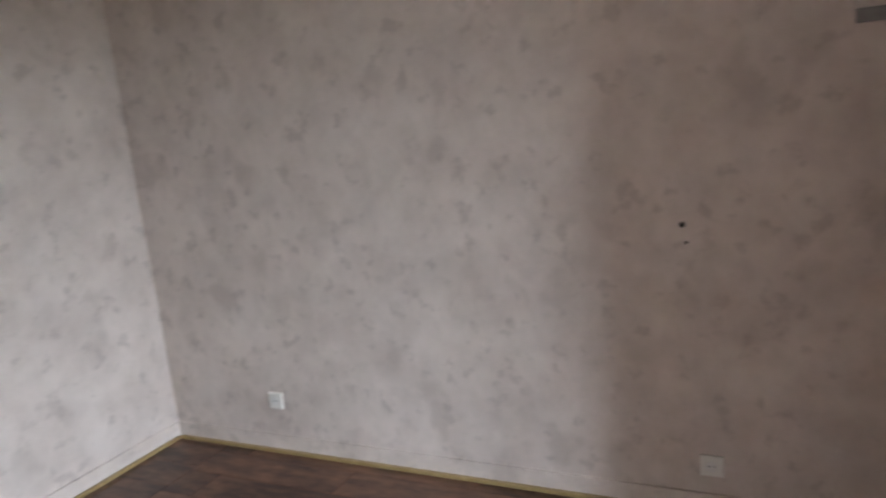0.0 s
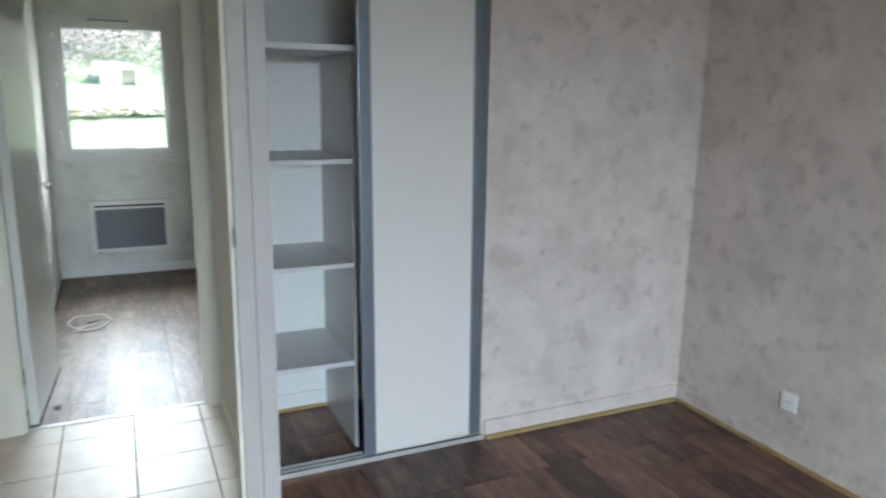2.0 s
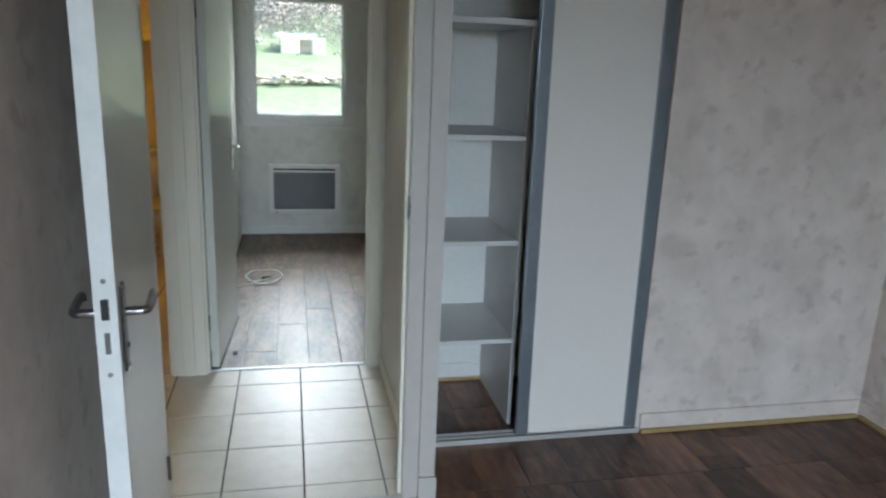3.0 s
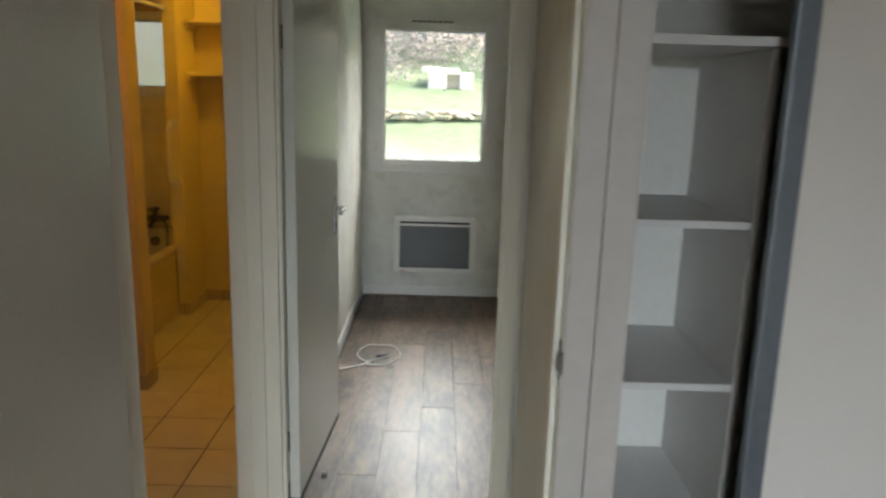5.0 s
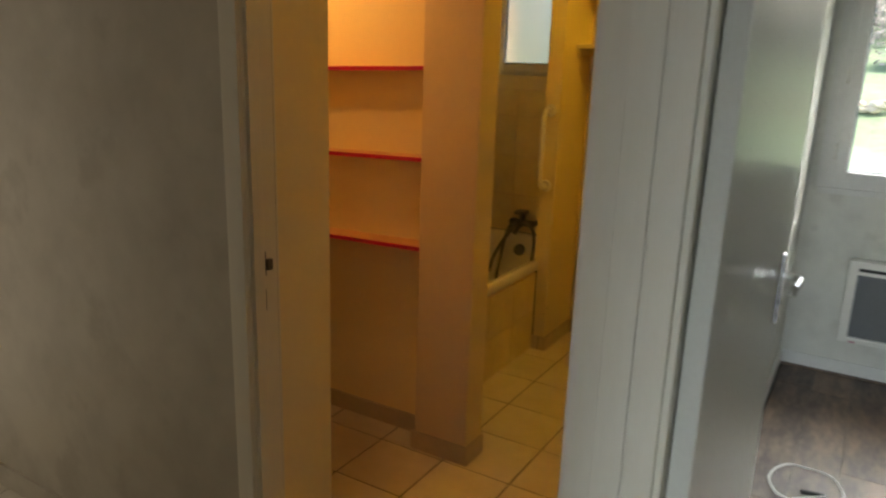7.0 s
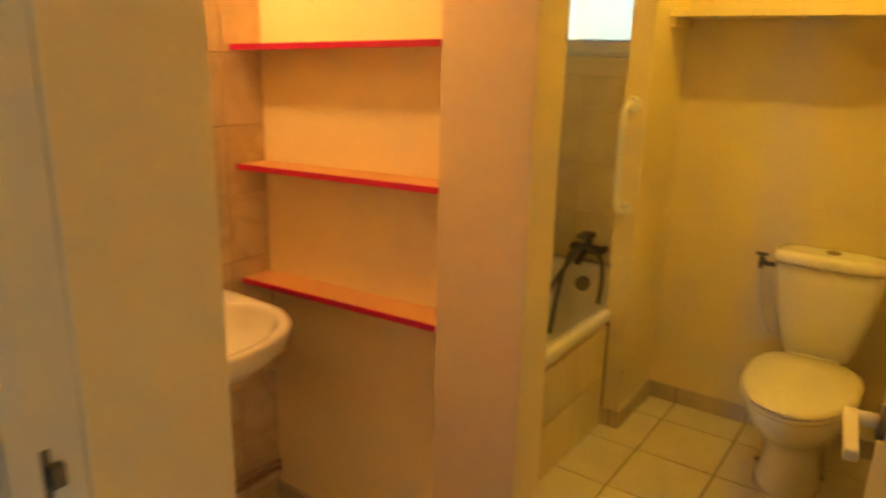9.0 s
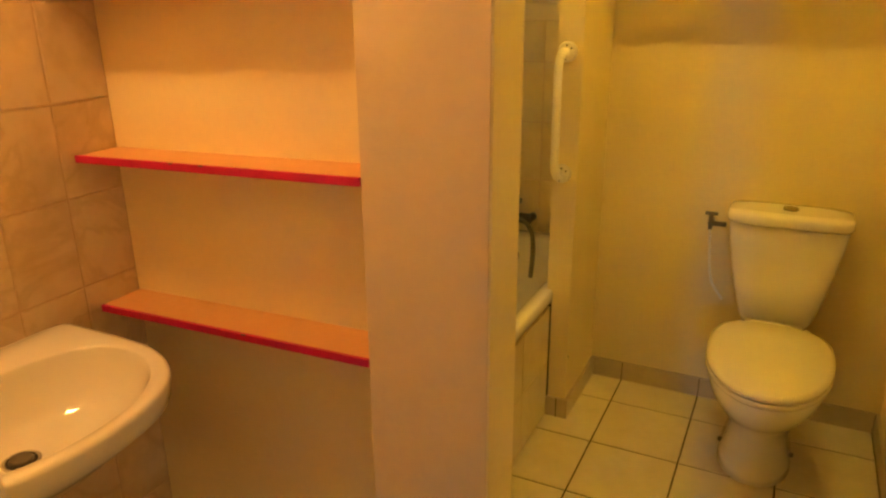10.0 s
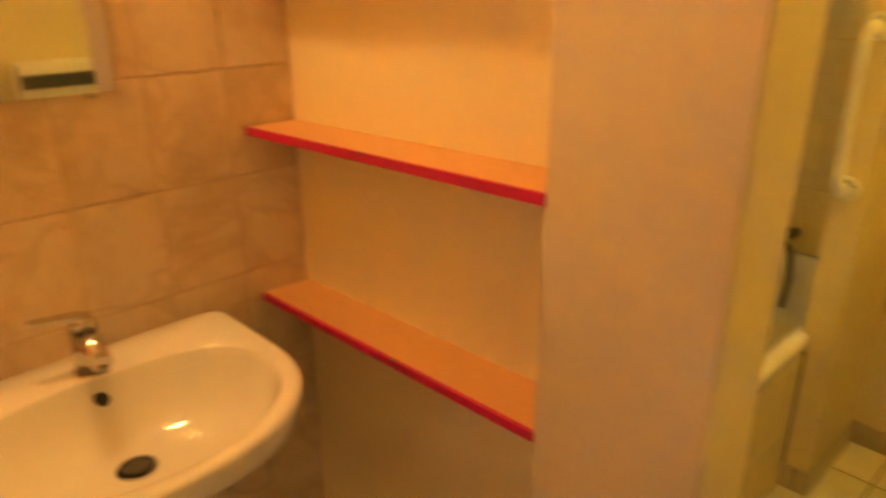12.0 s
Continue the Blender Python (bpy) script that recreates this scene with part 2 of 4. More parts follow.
def tube(points, r, seg=10):
    """A bent round tube through the points, smoothed."""
    pts = [Vector(p) for p in points]
    fine = []
    for i in range(len(pts) - 1):
        p0, p1, p2, p3 = pts[max(i - 1, 0)], pts[i], pts[i + 1], pts[min(i + 2, len(pts) - 1)]
        for k in range(6):
            t = k / 6
            fine.append(0.5 * ((2 * p1) + (p2 - p0) * t + (2 * p0 - 5 * p1 + 4 * p2 - p3) * t * t + (3 * p1 - p0 - 3 * p2 + p3) * t ** 3))
    fine.append(pts[-1])
    bm = bmesh.new()
    rings = []
    side = Vector((0.31, 0.17, 0.93)).normalized()
    for i, p in enumerate(fine):
        d = (fine[min(i + 1, len(fine) - 1)] - fine[max(i - 1, 0)]).normalized()
        u = side - d * side.dot(d)
        u = u.normalized() if u.length > 0.05 else d.orthogonal().normalized()
        side = u
        w = d.cross(u)
        rings.append([bm.verts.new(p + r * (math.cos(2 * math.pi * k / seg) * u + math.sin(2 * math.pi * k / seg) * w)) for k in range(seg)])
    skin(bm, rings)
    bm.faces.new(rings[0][::-1])
    bm.faces.new(rings[-1])
    return bm


def skin(bm, rings, smooth=True):
    n = len(rings[0])
    for a, b in zip(rings, rings[1:]):
        for k in range(n):
            f = bm.faces.new((a[k], a[(k + 1) % n], b[(k + 1) % n], b[k]))
            f.smooth = smooth


def part(name, bm, mat, parent=None, label=""):
    bmesh.ops.recalc_face_normals(bm, faces=bm.faces)
    me = bpy.data.meshes.new(name)
    bm.to_mesh(me)
    bm.free()
    me.materials.append(mat)
    ob = new(name, me)
    if parent:
        ob.parent = parent
        ob.matrix_parent_inverse = parent.matrix_basis.inverted()
    if label:
        ob["label"] = label
    return ob


def thing(name, at, label, category, group="", kind=""):
    ob = new(name)
    ob.empty_display_size = 0.1
    ob.matrix_basis = Matrix.Translation(at)
    return tagged(ob, label, category, group, kind)


def wall(name, mat, boxes, label, kind="structure", category="wall"):
    bm = bmesh.new()
    for b in boxes:
        box(bm, *b)
    ob = part(name, bm, mat)
    return tagged(ob, label, category, kind=kind)


# ---- large structure ----
H = 2.5
WALL_PAPER = "grey mottled plaster-look wallpaper on wall"
wall("wall_bedroom_east", M_PAPER, [(2.667, 2.79, -0.65, 2.85, 0, H)], WALL_PAPER + " with sockets")
wall("wall_bedroom_closet", M_PAPER, [(1.503, 2.667, 2.707, 2.79, 0, H)], WALL_PAPER + " beside closet")
wall("wall_bedroom_door", M_PAPER, [(-0.58, -0.435, 2.27, 2.33, 0, H), (-0.435, 0.545, 2.27, 2.44, 2.09, H)], WALL_PAPER + " around bedroom door")
wall("wall_bedroom_west", M_PAPER, [(-0.58, -0.46, -3.35, 2.27, 0, H)], WALL_PAPER)
# Last two boxes: unseen corner added to keep window light off the east wall.
wall("wall_bedroom_south", M_PAPER, [(-0.46, -0.3, -3.35, -3.0, 0, H), (0.9, 1.85, -3.35, -3.0, 0, H), (-0.3, 0.9, -3.35, -3.0, 2.15, H), (-0.3, 0.9, -3.35, -3.0, 0, 0.1), (1.85, 1.97, -3.35, -0.77, 0, H), (1.85, 2.667, -0.77, -0.65, 0, H)], WALL_PAPER + " with window opening and added unseen corner")
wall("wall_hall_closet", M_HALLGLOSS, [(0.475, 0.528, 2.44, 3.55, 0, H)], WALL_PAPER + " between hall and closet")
wall("wall_closet_back", M_WHITE, [(0.528, 1.52, 3.335, 3.42, 0, H), (1.52, 1.6, 2.79, 3.42, 0, H)], "white painted closet back wall")
wall("wall_closet_head", M_WHITE, [(0.528, 1.52, 2.715, 2.79, 2.44, H)], "white header above sliding closet door")
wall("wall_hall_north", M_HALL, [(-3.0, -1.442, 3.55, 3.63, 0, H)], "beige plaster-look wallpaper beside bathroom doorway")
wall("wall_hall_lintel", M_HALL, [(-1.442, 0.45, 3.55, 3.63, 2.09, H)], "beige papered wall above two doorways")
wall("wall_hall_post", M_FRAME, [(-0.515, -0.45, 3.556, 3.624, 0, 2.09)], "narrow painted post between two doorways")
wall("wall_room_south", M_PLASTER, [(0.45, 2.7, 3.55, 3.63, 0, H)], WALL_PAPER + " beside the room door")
# Unseen doorway and entry, added only to house the hall fill lamp.
wall("wall_hall_west", M_HALL, [(-3.1, -3.0, 2.27, 2.5, 0, H), (-3.1, -3.0, 3.4, 3.63, 0, H), (-3.1, -3.0, 2.5, 3.4, 2.05, H)], WALL_PAPER + " with added unseen doorway at hall end")
wall("wall_entry", M_HALL, [(-4.4, -4.3, 2.0, 3.9, 0, H), (-4.3, -3.1, 2.0, 2.1, 0, H), (-4.3, -3.1, 3.8, 3.9, 0, H), (-3.1, -3.0, 2.0, 2.27, 0, H), (-3.1, -3.0, 3.63, 3.9, 0, H)], WALL_PAPER + " of an added unseen entry")
wall("floor_entry", M_TILE, [(-4.4, -3.0, 2.0, 3.9, -0.06, -0.001)], "cream tiled floor of an added unseen entry", category="floor")
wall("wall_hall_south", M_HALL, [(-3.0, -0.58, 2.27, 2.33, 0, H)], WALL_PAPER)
wall("wall_room_east", M_PLASTER, [(2.6, 2.7, 3.63, 6.52, 0, H)], WALL_PAPER)
wall("wall_room_window", M_PLASTER, [(-0.48, -0.345, 6.52, 6.8, 0, H), (0.545, 2.7, 6.52, 6.8, 0, H), (-0.345, 0.545, 6.52, 6.8, 0, 0.995), (-0.345, 0.545, 6.52, 6.8, 2.10, H)], WALL_PAPER + " around window")
wall("wall_room_west", M_PLASTER, [(-0.48, -0.428, 3.6305, 6.52, 0, H)], WALL_PAPER)
wall("wall_bath_south", M_PEACH, [(-2.318, -1.50, 3.6305, 3.642, 0, H)], "peach painted wall beside the bathroom doorway")
wall("wall_bath_east", M_YELLOW, [(-0.53, -0.48, 3.63, 6.52, 0, H)], "warm yellow painted bathroom wall")
wall("wall_bath_toilet", M_YELLOW, [(-1.575, -0.53, 6.28, 6.52, 0, H)], "warm yellow painted wall behind toilet")
wall("wall_bath_stub", M_YELLOW, [(-1.66, -1.575, 5.90, 6.52, 0, H)], "yellow painted wing wall at the tub end")
wall("wall_bath_north", M_WGROUT, [(-2.4, -2.32, 6.53, 6.8, 0, H), (-2.32, -1.575, 6.5242, 6.8, 0, 1.463), (-2.32, -1.575, 6.53, 6.8, 2.1, H), (-1.66, -0.48, 6.53, 6.8, 0, H)], "tan grouted bathroom outer wall")
wall("wall_bath_west", M_WGROUT, [(-2.40, -2.3122, 3.63, 6.53, 0, H)], "tan grout wall behind basin tiles")
wall("wall_bath_reveal", M_PEACH, [(-1.50, -1.392, 3.6305, 3.845, 0, H)], "peach painted deep reveal beside bathroom doorway")
wall("wall_bath_niche", M_PEACH, [(-2.318, -1.50, 4.722, 4.80, 0, H)], "peach painted wall behind red-edged shelves")
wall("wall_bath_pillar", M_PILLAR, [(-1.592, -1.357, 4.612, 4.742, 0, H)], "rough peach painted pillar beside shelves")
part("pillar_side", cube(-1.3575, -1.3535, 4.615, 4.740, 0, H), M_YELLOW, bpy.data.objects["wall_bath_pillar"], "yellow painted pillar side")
wall("ceiling", M_CEIL, [(-4.4, 2.8, -3.35, 6.8, H, H + 0.12)], "plain white painted ceiling", category="ceiling")

# floors: bases under the loose pieces
floor_bed = wall("floor_bedroom", M_DARK, [(-0.58, 2.667, -3.35, 2.36, -0.06, -0.008), (0.475, 1.52, 2.36, 3.335, -0.06, -0.008), (1.52, 2.667, 2.36, 2.707, -0.06, -0.008)], "dark walnut laminate plank floor in bedroom", category="floor")
floor_hall = wall("floor_hall", M_GROUT, [(-3.0, 0.475, 2.36, 3.575, -0.06, -0.003)], "cream square ceramic tiles with dark grout in hall", category="floor")
floor_bath = wall("floor_bathroom", M_GROUT, [(-2.4, -0.48, 3.575, 6.53, -0.06, -0.003)], "cream square ceramic tiles with dark grout in bathroom", category="floor")
floor_room = wall("floor_room", M_DARK, [(-0.48, 2.7, 3.575, 6.53, -0.06, -0.008)], "grey-brown laminate plank floor in second room", category="floor")

# baseboards and beading
base = new("baseboard")
tagged(base, "low painted baseboards and thin pine beading along walls", "baseboard", kind="structure")


def beading(x0, x1, y0, y1):
    part("beading", cube(x0, x1, y0, y1, 0, 0.018, bevel=0.006), M_QUARTER, base, "golden pine floor beading")


def skirting(x0, x1, y0, y1, mat=M_PAPER, h=0.085):
    part("skirting", cube(x0, x1, y0, y1, 0.0, h, bevel=0.003), mat, base)


beading(1.525, 2.640, 2.675, 2.695)
beading(2.637, 2.656, -0.65, 2.675)
beading(0.605, 0.955, 3.312, 3.333)
skirting(1.525, 2.656, 2.695, 2.7075)
skirting(2.655, 2.668, -0.65, 2.695)
skirting(-0.461, -0.448, -3.0, 2.27)
skirting(0.463, 0.4755, 2.48, 3.53, M_FRAME, 0.07)
skirting(-3.0, -1.46, 3.538, 3.5505, M_HALL)
skirting(-0.428, 2.6, 6.508, 6.5205, M_WHITE, 0.08)
skirting(-0.4285, -0.416, 3.63, 6.508, M_WHITE, 0.08)
part("beading", cube(-0.416, 2.6, 6.496, 6.508, 0, 0.014, bevel=0.004), M_OAK, base, "brown laminate beading strip")
for ob_box in ((-1.575, -0.53, 6.268, 6.281), (-1.5755, -1.562, 5.90, 6.268), (-1.665, -1.562, 5.887, 5.90), (-0.5435, -0.529, 4.5, 6.268),
               (-2.318, -1.592, 4.71, 4.7225), (-1.605, -1.3415, 4.60, 4.6125), (-1.354, -1.3415, 4.6125, 4.742)):
    part("plinth_tile", cube(*ob_box, 0.0, 0.078, bevel=0.002), M_PLINTH, base, "grey-beige ceramic plinth tile")
for k in range(4):
    part("plinth_joint", cube(-1.4455 + k * 0.3, -1.4425 + k * 0.3, 6.2672, 6.2685, 0.0, 0.0775), M_GROUT, base, "dark joint between plinth tiles")
part("plinth_joint", cube(-1.606, -1.603, 5.8862, 5.8875, 0.0, 0.0775), M_GROUT, base, "dark joint between plinth tiles")

# ---- door frames and doors ----


def door_frame(name, x0, x1, y0, y1, label, top=2.04, casing=0.055, out=0.012):
    """Jambs and head lining an opening x0..x1, with flat casing on both wall faces."""
    t = thing(name, ((x0 + x1) / 2, (y0 + y1) / 2, 0), label, "door frame", kind="structure")
    for s, xa in ((-1, x0), (1, x1)):
        part("jamb", cube(min(xa, xa + s * 0.05), max(xa, xa + s * 0.05), y0 - out, y1 + out, 0, top, bevel=0.003), M_FRAME, t)
        for ya, yb in ((y0 - out - 0.008, y0 - out), (y1 + out, y1 + out + 0.008)):
            part("casing", cube(min(xa, xa + s * casing), max(xa, xa + s * casing), ya, yb, 0, top + casing, bevel=0.003), M_FRAME, t)
        part("stop", cube(min(xa, xa - s * 0.012), max(xa, xa - s * 0.012), y0 + 0.0, y0 + 0.035, 0, top, bevel=0.002), M_FRAME, t)
    part("head", cube(x0 - 0.05, x1 + 0.05, y0 - out, y1 + out, top, top + 0.05, bevel=0.003), M_FRAME, t)
    return t


f1 = thing("door_frame", (0.01, 2.36, 0), "off-white painted wooden frame of bedroom doorway", "door frame", kind="structure")
part("jamb", cube(-0.435, -0.388, 2.262, 2.334, 0, 2.04, bevel=0.003), M_FRAME, f1)
part("jamb", cube(0.405, 0.456, 2.358, 2.448, 0, 2.04, bevel=0.003), M_FRAME, f1)
# This casing and the wall end wear the shade-darkened paint.
part("casing", cube(0.407, 0.462, 2.350, 2.358, 0, 2.09, bevel=0.003), M_JAMB_SHADED, f1)
part("strike_plate", cube(0.4035, 0.4055, 2.359, 2.383, 1.045, 1.125, bevel=0.001), M_DULL, f1, "dark metal strike plate")
part("strike_lip", cube(0.399, 0.4065, 2.345, 2.358, 1.062, 1.105, bevel=0.002), M_DULL, f1)
part("casing", cube(0.407, 0.474, 2.448, 2.456, 0, 2.09, bevel=0.003), M_FRAME, f1)
part("stop", cube(0.393, 0.405, 2.385, 2.42, 0, 2.04, bevel=0.002), M_FRAME, f1)
part("head", cube(-0.435, 0.456, 2.262, 2.448, 2.04, 2.09, bevel=0.003), M_FRAME, f1)
f2 = door_frame("door_frame", -0.400, 0.400, 3.553, 3.628, "off-white painted wooden frame of second room doorway")
f3 = door_frame("door_frame", -1.390, -0.565, 3.553, 3.628, "cream painted wooden frame of bathroom doorway")
part("strike_plate", cube(-1.3905, -1.3885, 3.578, 3.602, 1.02, 1.08, bevel=0.001), M_DULL, f3, "dark metal strike plate")
part("strike_plate", cube(-1.3905, -1.3885, 3.580, 3.600, 0.930, 0.985, bevel=0.001), M_DARK, f3, "dark metal strike plate")
part("strike_lip", cube(-1.3885, -1.376, 3.596, 3.612, 1.035, 1.062, bevel=0.002), M_DULL, f3)


def lever(t, at, out, along, mat, r=0.009, length=0.115, plate_mat=None, plate_h=0.18, plate_w=0.015):
    """A lever on a long back plate; out and along are unit vectors."""
    a, o, g = Vector(at), Vector(out), Vector(along)
    bm = bmesh.new()
    q = Matrix((g, o, Vector((0, 0, 1)))).transposed().to_4x4()
    box(bm, -plate_w, plate_w, 0, 0.007, -plate_h * 0.68, plate_h * 0.32, bevel=0.006, m=Matrix.Translation(a) @ q)
    p = part("back_plate", bm, plate_mat or mat, t, "long dull metal back plate")
    for dz in (-plate_h * 0.62, plate_h * 0.26):
        part("screw", rod(bmesh.new(), a + o * 0.006 + Vector((0, 0, dz)), a + o * 0.009 + Vector((0, 0, dz)), 0.004, 10), M_CHROME, p)
    bm = rod(bmesh.new(), a + o * 0.006 + Vector((0, 0, -0.07)), a + o * 0.010 + Vector((0, 0, -0.07)), 0.006)
    part("key_hole", bm, M_DARK, p)
    bm = tube([a, a + o * 0.036, a + o * 0.046 + g * 0.006, a + o * 0.049 + g * 0.022, a + o * 0.05 + g * 0.06, a + o * 0.05 + g * length, a + o * 0.05 + g * (length + 0.006) + Vector((0, 0, -0.012))], r)
    part("lever_handle", bm, mat, t, "polished lever handle")


def flat_lever(t, at, out, along, mat):
    """A squared lever on a round rose: straight neck, then a flat grip at a right angle."""
    a, o, g = Vector(at), Vector(out), Vector(along)
    q = Matrix.Translation(a) @ Matrix((g, o, Vector((0, 0, 1)))).transposed().to_4x4()
    part("rose", rod(bmesh.new(), a, a + o * 0.009, 0.025, 22), M_DULL, t, "dark round rose")
    part("neck", rod(bmesh.new(), a + o * 0.008, a + o * 0.044, 0.011, 16, 0.010), mat, t)
    part("grip", cube(-0.011, 0.122, 0.034, 0.052, -0.008, 0.009, bevel=0.004, m=q), mat, t, "cream flat lever grip")
    part("grip_end", cube(0.122, 0.124, 0.036, 0.050, -0.006, 0.007, bevel=0.0008, m=q), M_RAIL, t, "pale grey end cap")


def door_leaf(name, hinge, angle, width, label, sides, mat_handle=M_CHROME, mat=M_DOOR, handle_at=0.06, latch=True, height=2.02, plate_mat=None, flat=False, handle_z=1.055):
    """A flush leaf from its hinge; angle is the way it lies, in degrees from +x."""
    t = thing(name, (hinge[0], hinge[1], 0), label, "door", kind="structure")
    m = Matrix.Translation((hinge[0], hinge[1], 0)) @ pose(0, 0, 0, 0, 0, angle)
    part("leaf", cube(0.0, width - 0.001, -0.02, 0.02, 0.012, height, bevel=0.002, m=m), mat, t)
    part("edge_strip", cube(width - 0.001, width + 0.001, -0.02, 0.02, 0.012, height, m=m), M_DOOR_EDGE, t)
    if latch:
        part("lock_plate", cube(width + 0.001, width + 0.0025, -0.009, 0.009, 0.925, 1.16, bevel=0.0005, m=m), M_DOOR_EDGE, t)
        for z in (0.949, 1.137):
            part("plate_screw", rod(bmesh.new(), m @ Vector((width + 0.002, 0, z)), m @ Vector((width + 0.004, 0, z)), 0.005, 12), M_STEEL, t)
        part("latch_bolt", cube(width + 0.0025, width + 0.010, -0.007, 0.007, 1.062, 1.102, bevel=0.002, m=m), M_DARK, t, "dark latch opening")
        part("key_bolt", cube(width + 0.0025, width + 0.004, -0.005, 0.005, 0.992, 1.035, bevel=0.001, m=m), M_DULL, t)
    g = m.to_3x3() @ Vector((-1, 0, 0))
    for s in sides:
        o = m.to_3x3() @ Vector((0, s, 0))
        p = m @ Vector((width - handle_at, s * 0.02, handle_z))
        if flat:
            flat_lever(t, p, o, g, mat_handle)
        else:
            lever(t, p, o, g, mat_handle, plate_mat=plate_mat)
    for z in (0.25, 1.75):
        part("hinge", rod(bmesh.new(), m @ Vector((0, 0.024, z - 0.04)), m @ Vector((0, 0.024, z + 0.04)), 0.007, 10), M_DULL, t)
    return t


door_leaf("door_1", (-0.401, 2.258), -84.4, 0.825, "flush off-white painted bedroom door, wide open", (-1, 1), M_STEEL, plate_mat=M_BROWNED)
door_leaf("door_2", (-0.366, 3.60), 86.8, 0.76, "flush grey-white painted door standing open into room", (-1,), handle_at=0.075, plate_mat=M_STEEL)
# Solid black bar stands in for the shaded gap below the leaf.
part("door_sweep", cube(0.01, 0.757, -0.0225, 0.0225, 0.001, 0.020, m=pose(-0.366, 3.60, 0, 0, 0, 86.8)), M_DARK, bpy.data.objects["door_2"], "black strip for the shaded gap under door")
door_leaf("door_3", (-0.545, 3.640), 96.6, 0.80, "cream painted bathroom door, open against the wall", (1,), M_PLASTIC, flat=True, handle_z=1.02)

part("post_board", cube(-0.5095, -0.4555, 3.530, 3.550, 0, 2.09, bevel=0.002), M_FRAME, f2)
part("threshold_bar", cube(-0.400, 0.400, 3.568, 3.592, 0.0, 0.006, bevel=0.002), M_RAIL, f2, "metal threshold strip")
part("threshold_bar", cube(-0.387, 0.405, 2.345, 2.375, 0.0, 0.006, bevel=0.002), M_RAIL, f1, "metal threshold strip")

# ---- windows ----


def casement(name, x0, x1, z0, z1, y, glass, label, frame_w=0.055, sash_w=0.05, glazing=M_GLASS):
    t = thing(name, ((x0 + x1) / 2, y, z0), label, "window", kind="structure")

    def ring(nm, a0, a1, c0, c1, ya, yb, w, parent, mat=M_WHITE, bevel=0.006):
        for q in ((a0, a0 + w, c0, c1), (a1 - w, a1, c0, c1), (a0 + w, a1 - w, c0, c0 + w), (a0 + w, a1 - w, c1 - w, c1)):
            part(nm, cube(q[0], q[1], ya, yb, q[2], q[3], bevel=bevel), mat, parent)

    fr = part("window_frame", cube(x0 - 0.004, x1 + 0.004, y + 0.07, y + 0.075, z0 - 0.004, z0 + 0.02), M_WHITE, t)
    ring("frame_bar", x0, x1, z0, z1, y - 0.01, y + 0.05, frame_w, fr)
    g = glass
    ring("sash_bar", g[0] - sash_w, g[1] + sash_w, g[2] - sash_w, g[3] + sash_w, y - 0.025, y + 0.035, sash_w, t)
    pane = part("pane", cube(g[0] - 0.01, g[1] + 0.01, y + 0.004, y + 0.012, g[2] - 0.01, g[3] + 0.01), glazing, t, "clear glass pane")
    pane.visible_shadow = False
    for q in ((g[0], g[0] + 0.008, g[2], g[3]), (g[1] - 0.008, g[1], g[2], g[3]), (g[0], g[1], g[2], g[2] + 0.008), (g[0], g[1], g[3] - 0.008, g[3])):
        part("gasket", cube(q[0], q[1], y - 0.004, y + 0.003, q[2], q[3]), M_ALU, t, "grey glazing gasket")
    return t


w1 = casement("window_1", -0.345, 0.545, 0.995, 2.10, 6.50, (-0.258, 0.470, 1.082, 2.015), "white plastic casement window looking onto garden")
part("window_sill", cube(-0.375, 0.60, 6.478, 6.522, 0.965, 0.995, bevel=0.004), M_WHITE, w1)
part("handle_base", cube(0.487, 0.513, 6.462, 6.475, 1.45, 1.52, bevel=0.004), M_PLASTIC, w1)
part("window_handle", cube(0.490, 0.510, 6.425, 6.445, 1.36, 1.49, bevel=0.006), M_PLASTIC, w1, "white lever window handle")
part("handle_neck", rod(bmesh.new(), (0.5, 6.462, 1.48), (0.5, 6.44, 1.48), 0.008), M_PLASTIC, w1)
for zz in (1.18, 1.55, 1.93):
    part("hinge_cap", rod(bmesh.new(), (-0.318, 6.476, zz - 0.04), (-0.318, 6.476, zz + 0.04), 0.009, 10), M_PLASTIC, w1)
for sx, wdt in ((-0.385, 0.04), (0.545, 0.04)):
    part("reveal_trim", cube(sx, sx + wdt, 6.505, 6.522, 0.995, 2.14, bevel=0.003), M_WHITE, w1)
v1 = thing("trickle_vent", (0.09, 6.47, 2.055), "white slotted air vent on top of window frame", "vent")
part("vent_body", cube(-0.08, 0.25, 6.455, 6.476, 2.06, 2.095, bevel=0.004), M_PLASTIC, v1)
for k in range(8):
    part("slot", cube(-0.065 + k * 0.038, -0.035 + k * 0.038, 6.452, 6.456, 2.070, 2.084), M_HEATER, v1)

w2 = casement("window_2", -2.318, -1.665, 1.49, 2.10, 6.56, (-2.235, -1.72, 1.56, 2.03), "small frosted white bathroom window", glazing=M_FROST)
for ob in w2.children:
    ob.visible_shadow = True
part("window_sill", cube(-2.318, -1.66, 6.500, 6.56, 1.470, 1.49, bevel=0.004), M_YELLOW, w2)
part("apron", cube(-2.318, -1.661, 6.512, 6.524, 1.405, 1.470, bevel=0.003), M_YELLOW, w2, "cream painted board under window")

w3 = thing("window_3", (0.3, -3.2, 0.1), "white framed bedroom window opening", "window", kind="structure")
